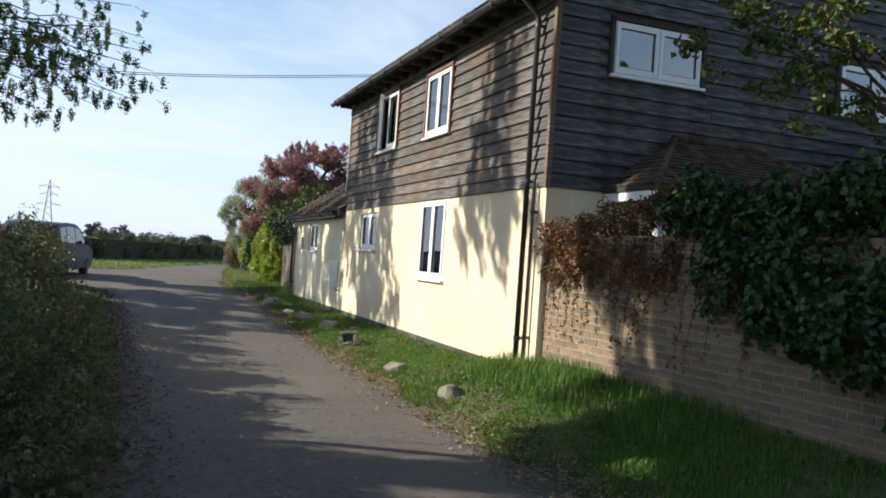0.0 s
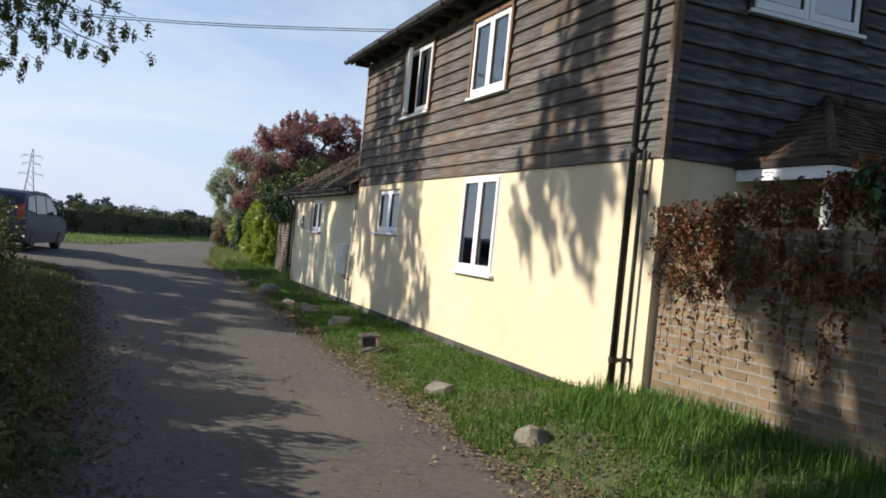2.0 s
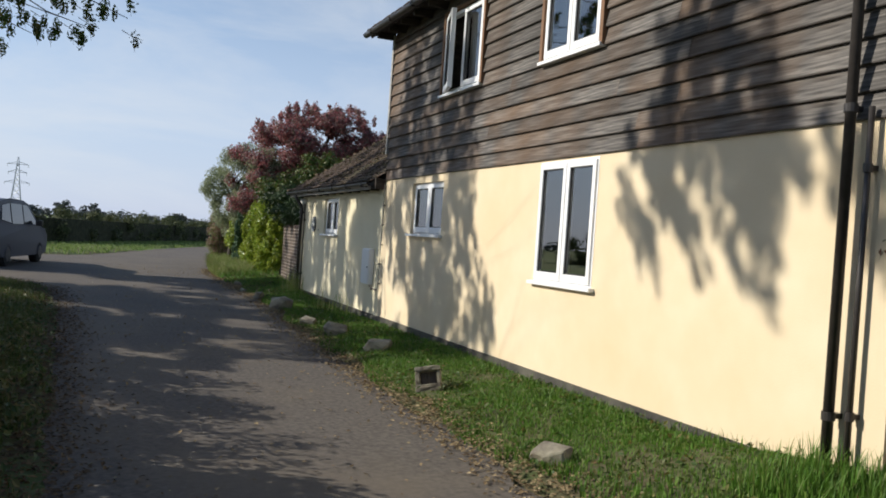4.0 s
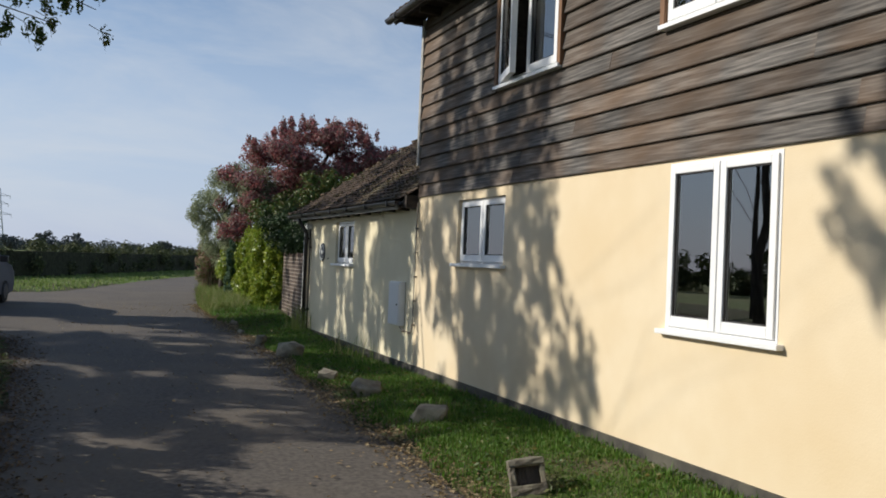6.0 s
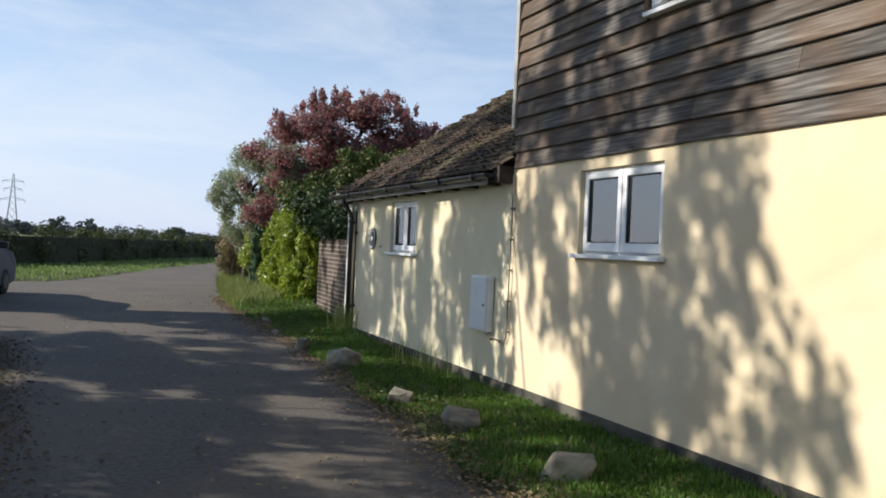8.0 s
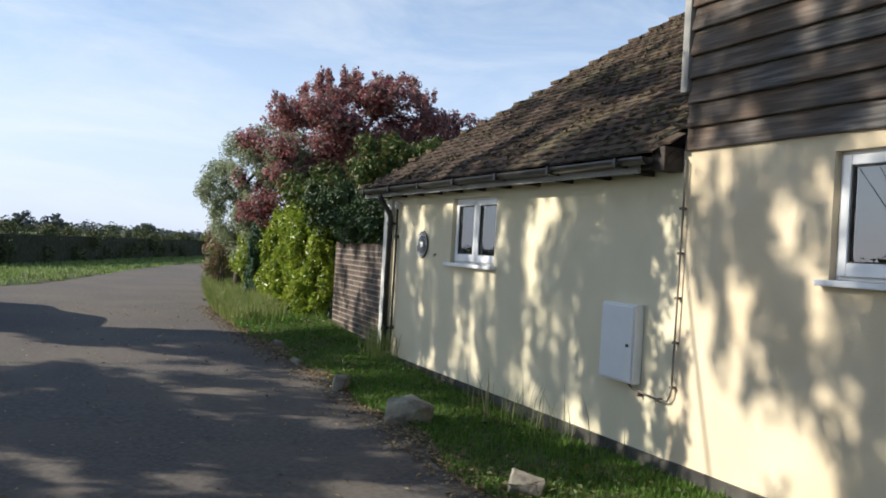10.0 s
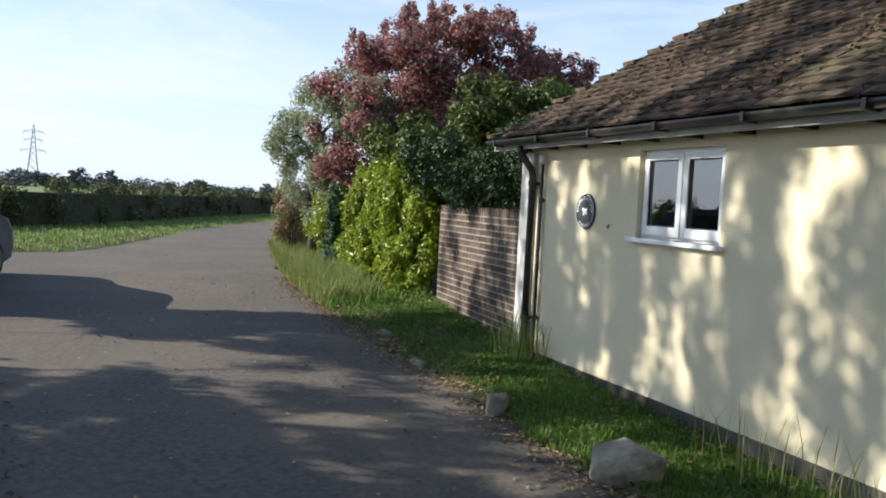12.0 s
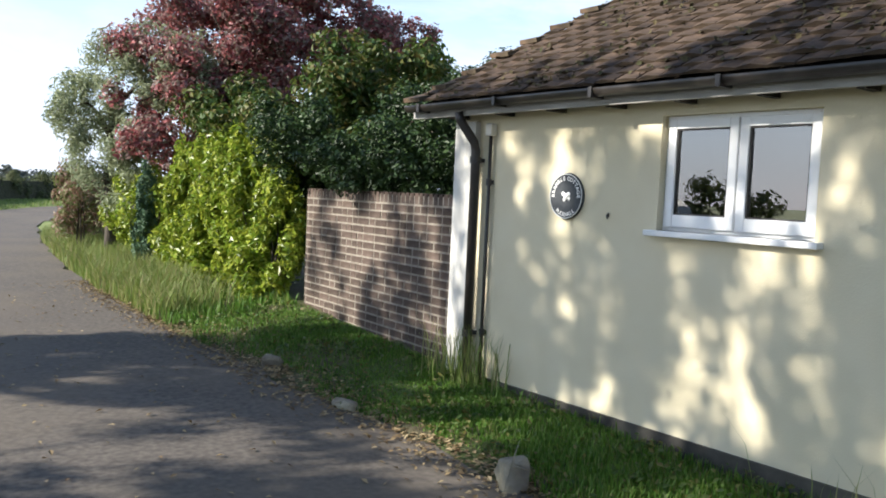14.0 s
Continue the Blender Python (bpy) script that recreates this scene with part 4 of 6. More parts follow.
# ---- garden walls of brick ----
def brick_wall(name, p0, p1, z0, z1, mat, label, near, soldier=False, thick=0.22, slope=0.0):
    """A mortar core with bricks of its own set proud on the road side, along p0..p1. slope: fall of the top along it."""
    d = Vector((p1[0] - p0[0], p1[1] - p0[1], 0))
    L = d.length
    d.normalize()
    n = Vector((-d.y, d.x, 0))
    if n.x > 0:
        n = -n
    base = Vector((p0[0], p0[1], 0))
    w = thing(name, label, "wall", kind="structure", at=(p0[0], p0[1], z0))
    m = Matrix((( d.x, n.x, 0, p0[0]), (d.y, n.y, 0, p0[1]), (0, 0, 1, 0), (0, 0, 0, 1)))
    inv = Matrix.Translation((-p0[0], -p0[1], -z0))
    bm = bmesh.new()
    add_box(bm, 0, L, -thick, -0.0045, z0 - 0.4, z1 - 0.02, 0, inv @ m)
    part("mortar", bm, M_MORTAR, w, "pale lime mortar")
    meshes = {}
    rng = random.Random(8)

    def brick_at(u, z, length, height, stuff_v, stuff_f, single):
        h = height - 0.011
        l = length - 0.011
        key = (round(l, 3), round(h, 3))
        b = 0.004
        prof = [(-l / 2, 0, -h / 2), (l / 2, 0, -h / 2), (l / 2, 0, h / 2), (-l / 2, 0, h / 2)]
        vs = [(x, -0.03, z_) for x, _, z_ in prof] + [(x * (1 - 2 * b / l), 0, z_ * (1 - 2 * b / h)) for x, _, z_ in prof]
        fs = [(4, 5, 6, 7), (0, 1, 5, 4), (1, 2, 6, 5), (2, 3, 7, 6), (3, 0, 4, 7)]
        mm = inv @ m @ Matrix.Translation((u + length / 2, rng.uniform(-0.004, 0.003), z + height / 2)) @ Matrix.Rotation(rng.uniform(-0.008, 0.008), 4, "Y")
        if single:
            if key not in meshes:
                me = bpy.data.meshes.new("brick")
                me.from_pydata(vs, [], fs)
                me.materials.append(mat)
                meshes[key] = me
            ob = new("brick", meshes[key])
            ob.matrix_world = mm
            ob.parent = w
        else:
            k = len(stuff_v)
            stuff_v += [mm @ Vector(v) for v in vs]
            stuff_f += [tuple(k + q for q in f) for f in fs]
    sv, sf = [], []
    course, z = 0, z0 - 0.15
    top = z1 - (0.11 if soldier else 0)
    while z < top - 0.02:
        hgt = min(0.075, top - z)
        u = 0.0 if course % 2 == 0 else -0.1125
        while u < L - 0.01:
            step = 0.1125 if soldier and rng.random() < 0.42 else 0.225
            a, b = max(0.0, u), min(L, u + step)
            if b - a > 0.03:
                brick_at(a, z, b - a, 0.075, sv, sf, near(a, z))
            u += step
        z += 0.075
        course += 1
    if soldier:
        u = 0.0
        while u < L - 0.01:
            brick_at(u, z, min(0.075, L - u), 0.11, sv, sf, True)
            u += 0.075
    if sv:
        ob = obj("brick_rest", sv, sf, mat, w)
        tagged(ob, kind="stuff")
    return w


brick_wall("wall_garden_south", (4.42, 8.40), (5.0, 1.0), 0.2, 1.68, M_BUFF, "buff brick garden wall draped with autumn creeper", lambda u, z: u < 3.6 and z < 1.4)
brick_wall("wall_garden_north", (4.45, 23.20), (4.60, 26.05), 0.2, 1.50, M_BRICK, "weathered red-brown brick garden wall with soldier coping", lambda u, z: True, soldier=True)

# ---- stones along the verge ----
def stone(x, y, size, seed, label="pale rough limestone block on the grass verge"):
    rs = random.Random(seed)
    bm = bmesh.new()
    for k in range(17):
        p = Vector((rs.gauss(0, 1), rs.gauss(0, 1), rs.gauss(0, 1))).normalized()
        p = Vector([math.copysign(abs(c) ** 0.62, c) for c in p]) * rs.uniform(0.42, 0.52)
        bm.verts.new((p.x * size[0], p.y * size[1], p.z * size[2]))
    hull = bmesh.ops.convex_hull(bm, input=bm.verts[:])
    bmesh.ops.delete(bm, geom=list({g for g in hull["geom_interior"] + hull["geom_unused"] if isinstance(g, bmesh.types.BMVert)}), context="VERTS")
    bmesh.ops.bevel(bm, geom=bm.edges[:], offset=0.008, segments=1, affect="EDGES")
    bmesh.ops.triangulate(bm, faces=bm.faces[:])
    bmesh.ops.subdivide_edges(bm, edges=[e for e in bm.edges if e.calc_length() > 0.06], cuts=2)
    off = Vector((rs.uniform(0, 50), rs.uniform(0, 50), rs.uniform(0, 50)))
    for v in bm.verts:
        v.co += 0.012 * noise.noise_vector(v.co * 9 + off) + 0.005 * noise.noise_vector(v.co * 30 + off)
    ob = part("stone", bm, M_STONE)
    ob.matrix_world = Matrix.Translation((x, y, float(ground_z(x, y)) + size[2] * 0.17)) @ Matrix.Rotation(rs.uniform(0, 6.3), 4, "Z") @ Matrix.Rotation(rs.uniform(-0.25, 0.25), 4, "X")
    return tagged(ob, label, "stone", group="stones along the verge")


for i, (x, y, s) in enumerate(((3.31, 8.28, (0.32, 0.22, 0.20)), (3.32, 10.2, (0.36, 0.22, 0.18)), (3.54, 14.9, (0.40, 0.32, 0.28)), (3.42, 16.4, (0.38, 0.30, 0.28)),
                               (3.33, 17.6, (0.40, 0.28, 0.20)), (3.30, 19.5, (0.48, 0.38, 0.38)), (3.17, 21.0, (0.30, 0.20, 0.26)), (3.16, 22.65, (0.26, 0.13, 0.13)), (3.26, 24.0, (0.22, 0.14, 0.15)))):
    stone(x, y, s, 40 + i)


def hollow_block(x, y):
    """A broken pale block lying tilted, with a brown hollow in its face."""
    th = thing("stone_block", "tilted pale masonry block with a brown hollow face", "stone", group="stones along the verge", at=(x, y, float(ground_z(x, y)) + 0.10))
    th.rotation_euler = (radians(-18), radians(-9), radians(-24))
    th.scale = (0.72, 0.8, 0.84)
    bm = bmesh.new()
    for q in ((-0.17, 0.17, -0.13, 0.10, -0.16, -0.07), (-0.17, 0.17, -0.13, 0.10, 0.08, 0.14), (-0.17, -0.10, -0.12, 0.10, -0.07, 0.08), (0.12, 0.17, -0.12, 0.10, -0.07, 0.08), (-0.10, 0.12, 0.02, 0.10, -0.07, 0.08)):
        add_box(bm, *q, 0.012)
    bmesh.ops.triangulate(bm, faces=bm.faces[:])
    bmesh.ops.subdivide_edges(bm, edges=[e for e in bm.edges if e.calc_length() > 0.06], cuts=2)
    for v in bm.verts:
        v.co += 0.018 * noise.noise_vector(v.co * 9) + 0.006 * noise.noise_vector(v.co * 31)
    part("shell", bm, M_STONE, th)
    bm = bmesh.new()
    add_box(bm, -0.11, 0.13, -0.055, 0.025, -0.075, 0.085, 0.01)
    part("hollow", bm, M_BARK, th, "brown earthy hollow")


hollow_block(3.34, 12.68)

# ---- grass ----
def blades(name, spots, height, width, mat, label, seed, lean=0.5):
    """One blade of three faces at each spot (x, y), bent over; one object of grass."""
    rng = np.random.default_rng(seed)
    n = len(spots)
    h = height * rng.uniform(0.5, 1.25, n) if np.isscalar(height) else height * rng.uniform(0.6, 1.2, n)
    a = rng.uniform(0, 2 * np.pi, n)
    d = np.stack([np.cos(a), np.sin(a)], 1)
    s = np.stack([-np.sin(a), np.cos(a)], 1) * (width * rng.uniform(0.6, 1.3, n))[:, None]
    z = ground_z(spots[:, 0], spots[:, 1])
    bend = (h * rng.uniform(0.1, lean, n))[:, None]
    mk = lambda xy, zz: np.concatenate([xy, zz[:, None]], 1)
    v = np.stack([mk(spots - s / 2, z - 0.02), mk(spots + s / 2, z - 0.02), mk(spots + d * bend * 0.35 + s * 0.38, z + h * 0.6), mk(spots + d * bend * 0.35 - s * 0.38, z + h * 0.6), mk(spots + d * bend, z + h)], 1).reshape(-1, 3)
    k = np.arange(n)[:, None] * 5
    f = [tuple(q) for q in (k + np.array([[0, 1, 2, 3]])).tolist()] + [tuple(q) for q in (k + np.array([[3, 2, 4]])).tolist()]
    ob = obj(name, v, f, mat)
    return tagged(ob, label, "grass", kind="stuff")


def patchy(x, y, s=1.3):
    return 0.5 + 0.5 * np.sin(x * 2.1 * s + 1.3 * np.sin(y * 1.1 * s)) * np.sin(y * 1.7 * s + np.sin(x * 2.9))


rg = np.random.default_rng(21)
def strip(n, y0, y1, fa, fb, power=1.0):
    y = rg.uniform(y0, y1, n)
    a, b = fa(y), fb(y)
    x = a + (b - a) * rg.uniform(0, 1, n) ** power
    keep = rg.uniform(0, 1, n) < 0.16 + 0.9 * patchy(x, y) * (0.45 + 0.55 * patchy(x + 3, y * 2.3, 1.9))
    return np.stack([x, y], 1)[keep]


bank = strip(230000, 2.0, 26.5, lambda y: edge_r(y) + 0.06 + 0.10 * np.sin(y * 2.7), lambda y: wall_x(y) - 0.03, 0.8)
hh = 0.022 + 0.05 * patchy(bank[:, 0], bank[:, 1], 0.7) + 0.05 * np.clip((bank[:, 0] - 3.5), 0, 1) * np.exp(-((bank[:, 1] - 7.2) / 1.3) ** 2)
blades("grass", bank, hh, 0.009, M_GRASS, "short green verge grass along the house wall", 5)
tall = strip(7500, 5.2, 8.9, lambda y: np.full_like(y, 3.7), lambda y: wall_x(y) - 0.05)
blades("grass", tall, 0.17, 0.008, M_GRASS, "long green grass tufts at the house corner", 6, 0.7)
bank2 = strip(30000, 26.0, 40.0, lambda y: edge_r(y) + 0.02, lambda y: np.maximum(edge_r(y) + 1.0, wall_x(y)), 0.9)
blades("grass", bank2, 0.13, 0.014, M_GRASS, "green verge grass beside the hedge", 7)
rough = strip(26000, 26.4, 38.0, lambda y: edge_r(y) - 0.02, lambda y: edge_r(y) + 0.85, 0.9)
blades("grass", rough, 0.30, 0.013, M_DRYGRASS, "long dry grass on the bend of the verge", 8, 0.9)
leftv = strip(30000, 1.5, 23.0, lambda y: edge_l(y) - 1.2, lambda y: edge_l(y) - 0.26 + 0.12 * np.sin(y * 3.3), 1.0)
# part of this verge's shade is in the blade colour
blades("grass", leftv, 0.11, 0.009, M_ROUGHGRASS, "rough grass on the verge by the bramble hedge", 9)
farv = strip(26000, 34.0, 66.0, lambda y: edge_l(y) - 4.0, lambda y: edge_l(y) - 0.15, 1.0)
blades("grass", farv, 0.10, 0.04, M_FARGRASS, "green verge along the far bend", 10)
foot = strip(2600, 9.0, 23.0, lambda y: np.full_like(y, 4.14), lambda y: np.full_like(y, 4.33))
blades("grass", foot, 0.09, 0.008, M_GRASS, "weeds along the wall foot", 12, 0.6)
wisp = np.concatenate([np.stack([rg.normal(4.2, 0.07, 160), rg.normal(22.75, 0.22, 160)], 1), np.stack([rg.normal(4.1, 0.1, 60), rg.normal(19.0, 0.5, 60)], 1)])
blades("grass", wisp, 0.42, 0.008, M_DRYGRASS, "dry grass stalks at the wall foot", 13, 0.6)

def weeds(n, seed, y0, y1, fa, fb, size, mat, label):
    r = np.random.default_rng(seed)
    y = r.uniform(y0, y1, n)
    x = fa(y) + (fb(y) - fa(y)) * r.uniform(0, 1, n)
    keep = r.uniform(0, 1, n) < 0.15 + 0.85 * patchy(x + 1.7, y + 0.6, 2.3) ** 2
    x, y = x[keep], y[keep]
    z = ground_z(x, y) + r.uniform(0.01, 0.07, len(x))
    nor = np.stack([r.normal(0, 0.4, len(x)), r.normal(0, 0.4, len(x)), np.ones(len(x))], 1)
    v, f = leaf_array(np.stack([x, y, z], 1), nor, size, r, 0.6, 0.4)
    return tagged(obj("weeds", v, f, mat), label, "weeds", kind="stuff")


weeds(16000, 71, 3.0, 27.0, lambda y: edge_r(y) + 0.1, lambda y: wall_x(y) - 0.05, 0.045, M_OAK, "low broad-leaved weeds in the verge grass")
weeds(9000, 72, 2.0, 22.0, lambda y: edge_l(y) - 1.0, lambda y: edge_l(y) - 0.05, 0.06, M_LEFT, "low brambles and weeds at the hedge foot")

# fallen leaves along the edges of the lane
def litter(n, seed, place, mat, label):
    r = np.random.default_rng(seed)
    y = r.uniform(3, 30, n)
    x = place(y, r, n)
    z = np.maximum(ground_z(x, y), road_z(y)) + 0.012
    v, f = leaf_array(np.stack([x, y, z], 1), np.tile(np.array([[0, 0, 1.0]]), (n, 1)), 0.042, r, 0.6, 0.25)
    return tagged(obj("fallen_leaves", v, f, mat), label, "leaves", kind="stuff")


litter(14000, 4, lambda y, r, n: edge_r(y) + 0.05 + r.normal(0, 0.17, n), M_FALLEN, "tan and brown fallen leaves along the house verge")
litter(1100, 5, lambda y, r, n: r.uniform(0.1, 2.9, n), M_FALLEN, "scattered fallen leaves on the asphalt")
# left edge litter uses the copy darkened for shade
litter(12000, 6, lambda y, r, n: edge_l(y) - 0.08 + r.normal(0, 0.22, n), M_FALLEN_SHADE, "brown fallen leaves along the hedge foot, darkened for shade")

# ---- trees, hedges and creepers ----
def limb_path(a, b, sag, seed, n=6):
    rs = random.Random(seed)
    a, b = Vector(a), Vector(b)
    out = []
    for i in range(n + 1):
        t = i / n
        p = a.lerp(b, t) + Vector((rs.uniform(-1, 1), rs.uniform(-1, 1), rs.uniform(-1, 1))) * 0.06 * (b - a).length * (t * (1 - t)) * 2
        p.z += sag * math.sin(math.pi * t)
        out.append(p)
    return out


def tree(name, base, height, radius, crown, n_leaf, size, mat, label, seed, clumps=26, share=0.28, limbs=7, aspect=0.55, limb=0.4, droop=(1, 1, 1)):
    """Tapered trunk with limbs, and a crown of leaves in clumps with gaps. crown: blobs (centre, radii) in the world."""
    th = thing(name, label, "tree", at=base)
    rng = np.random.default_rng(seed)
    rs = random.Random(seed)
    b = Vector(base)
    top = Vector((0, 0, height * 0.75))
    tube("trunk", limb_path((0, 0, -0.1), top, 0, seed), radius, M_BARK, th, sides=10, taper=radius * 0.35)
    for i in range(limbs):
        c, r = crown[i % len(crown)]
        end = Vector(c) + Vector((rs.uniform(-0.7, 0.7) * r[0], rs.uniform(-0.7, 0.7) * r[1], rs.uniform(-0.2, 0.6) * r[2])) - b
        start = top * rs.uniform(0.35, 0.95)
        tube("limb", limb_path(start, end, 0.25, seed * 10 + i), radius * limb, M_BARK, th, sides=7, taper=min(0.008, radius * limb * 0.4))
    small = split_blobs(crown, clumps, share, rng, droop)
    small = [((c[0] - base[0], c[1] - base[1], c[2] - base[2]), r) for c, r in small]
    leaves("crown", small, n_leaf, size, mat, th, seed=seed + 1, inner=0.2, aspect=aspect)
    return th


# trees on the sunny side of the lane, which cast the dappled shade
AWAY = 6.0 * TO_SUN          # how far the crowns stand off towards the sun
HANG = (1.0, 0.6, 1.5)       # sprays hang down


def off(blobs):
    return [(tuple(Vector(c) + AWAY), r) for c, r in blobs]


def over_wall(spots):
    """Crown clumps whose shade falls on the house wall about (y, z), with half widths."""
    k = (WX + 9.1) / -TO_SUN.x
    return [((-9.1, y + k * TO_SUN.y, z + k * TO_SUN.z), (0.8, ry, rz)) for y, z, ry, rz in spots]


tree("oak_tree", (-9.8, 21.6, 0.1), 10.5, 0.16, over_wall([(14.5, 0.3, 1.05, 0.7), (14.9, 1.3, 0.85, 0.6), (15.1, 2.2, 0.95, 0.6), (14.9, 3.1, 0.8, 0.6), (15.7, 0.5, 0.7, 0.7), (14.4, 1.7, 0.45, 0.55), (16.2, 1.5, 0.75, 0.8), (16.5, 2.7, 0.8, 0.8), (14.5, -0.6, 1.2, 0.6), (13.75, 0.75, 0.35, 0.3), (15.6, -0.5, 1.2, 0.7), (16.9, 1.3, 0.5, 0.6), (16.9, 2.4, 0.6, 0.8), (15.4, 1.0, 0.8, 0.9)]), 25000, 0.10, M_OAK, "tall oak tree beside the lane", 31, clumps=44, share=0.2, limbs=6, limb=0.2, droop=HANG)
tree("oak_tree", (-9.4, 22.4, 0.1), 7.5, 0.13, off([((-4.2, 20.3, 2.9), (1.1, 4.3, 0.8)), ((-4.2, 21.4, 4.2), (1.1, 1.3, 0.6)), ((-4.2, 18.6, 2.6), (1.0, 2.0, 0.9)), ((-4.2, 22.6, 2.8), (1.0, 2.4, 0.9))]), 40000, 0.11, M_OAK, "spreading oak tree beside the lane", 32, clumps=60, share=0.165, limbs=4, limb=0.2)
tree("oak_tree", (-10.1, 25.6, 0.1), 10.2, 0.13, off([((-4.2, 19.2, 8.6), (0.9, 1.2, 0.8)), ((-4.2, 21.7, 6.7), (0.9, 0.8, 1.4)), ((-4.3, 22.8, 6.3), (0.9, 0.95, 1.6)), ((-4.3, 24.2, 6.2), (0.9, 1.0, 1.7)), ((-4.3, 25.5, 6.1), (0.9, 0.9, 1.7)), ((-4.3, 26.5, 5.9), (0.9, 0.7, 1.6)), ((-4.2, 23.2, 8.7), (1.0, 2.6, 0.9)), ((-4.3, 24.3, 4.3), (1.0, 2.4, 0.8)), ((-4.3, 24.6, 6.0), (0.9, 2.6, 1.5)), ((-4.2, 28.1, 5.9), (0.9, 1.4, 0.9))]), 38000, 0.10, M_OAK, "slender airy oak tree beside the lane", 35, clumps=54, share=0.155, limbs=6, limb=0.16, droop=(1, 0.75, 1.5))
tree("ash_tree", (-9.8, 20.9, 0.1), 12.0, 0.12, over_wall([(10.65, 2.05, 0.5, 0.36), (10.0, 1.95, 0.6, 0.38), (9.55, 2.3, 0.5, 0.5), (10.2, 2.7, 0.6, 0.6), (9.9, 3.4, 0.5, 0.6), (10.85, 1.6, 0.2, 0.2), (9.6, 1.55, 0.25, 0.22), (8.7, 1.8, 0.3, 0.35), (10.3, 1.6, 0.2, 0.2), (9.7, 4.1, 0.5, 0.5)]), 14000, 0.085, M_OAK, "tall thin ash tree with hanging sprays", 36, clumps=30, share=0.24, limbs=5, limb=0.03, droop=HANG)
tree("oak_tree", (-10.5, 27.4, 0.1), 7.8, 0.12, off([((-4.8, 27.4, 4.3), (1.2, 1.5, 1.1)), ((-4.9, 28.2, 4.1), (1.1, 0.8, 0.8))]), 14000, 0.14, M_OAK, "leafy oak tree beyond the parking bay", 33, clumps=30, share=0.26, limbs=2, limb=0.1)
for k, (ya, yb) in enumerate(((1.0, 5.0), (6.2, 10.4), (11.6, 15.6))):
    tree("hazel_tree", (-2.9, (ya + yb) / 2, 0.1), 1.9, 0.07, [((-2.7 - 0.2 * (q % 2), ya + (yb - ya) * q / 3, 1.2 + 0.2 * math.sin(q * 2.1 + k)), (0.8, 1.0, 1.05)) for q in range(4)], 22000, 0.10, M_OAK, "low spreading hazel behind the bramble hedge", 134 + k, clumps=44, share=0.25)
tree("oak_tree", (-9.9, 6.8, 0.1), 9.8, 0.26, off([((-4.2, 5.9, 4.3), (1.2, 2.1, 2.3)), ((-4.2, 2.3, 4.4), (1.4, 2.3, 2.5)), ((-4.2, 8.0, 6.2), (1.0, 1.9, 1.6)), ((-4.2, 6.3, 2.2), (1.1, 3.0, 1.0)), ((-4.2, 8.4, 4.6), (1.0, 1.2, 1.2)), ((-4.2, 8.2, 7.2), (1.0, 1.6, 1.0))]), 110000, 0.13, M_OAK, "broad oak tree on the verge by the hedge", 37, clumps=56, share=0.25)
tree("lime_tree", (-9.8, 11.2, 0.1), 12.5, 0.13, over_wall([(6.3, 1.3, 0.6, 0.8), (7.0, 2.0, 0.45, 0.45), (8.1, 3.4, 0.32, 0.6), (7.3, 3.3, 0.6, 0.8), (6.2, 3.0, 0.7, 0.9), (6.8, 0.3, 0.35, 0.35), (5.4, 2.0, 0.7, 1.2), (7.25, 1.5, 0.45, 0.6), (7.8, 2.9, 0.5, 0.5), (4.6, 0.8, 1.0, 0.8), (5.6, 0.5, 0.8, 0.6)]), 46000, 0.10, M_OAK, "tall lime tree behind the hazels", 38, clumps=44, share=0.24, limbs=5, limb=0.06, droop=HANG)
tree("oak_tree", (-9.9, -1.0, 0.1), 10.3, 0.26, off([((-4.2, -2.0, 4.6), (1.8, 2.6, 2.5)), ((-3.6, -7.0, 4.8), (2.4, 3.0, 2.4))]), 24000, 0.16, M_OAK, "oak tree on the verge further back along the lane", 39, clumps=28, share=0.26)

# the overhanging branch in front of the sky
branch = thing("oak_tree", "oak tree with overhanging branches and drooping leafy twigs", "tree", at=(-5.9, 22.3, 0.1))
tube("trunk", limb_path((0, 0, -0.1), (0, 0, 5.4), 0, 299), 0.14, M_BARK, branch, sides=10, taper=0.06)
rsb = random.Random(77)
blobs_b = []
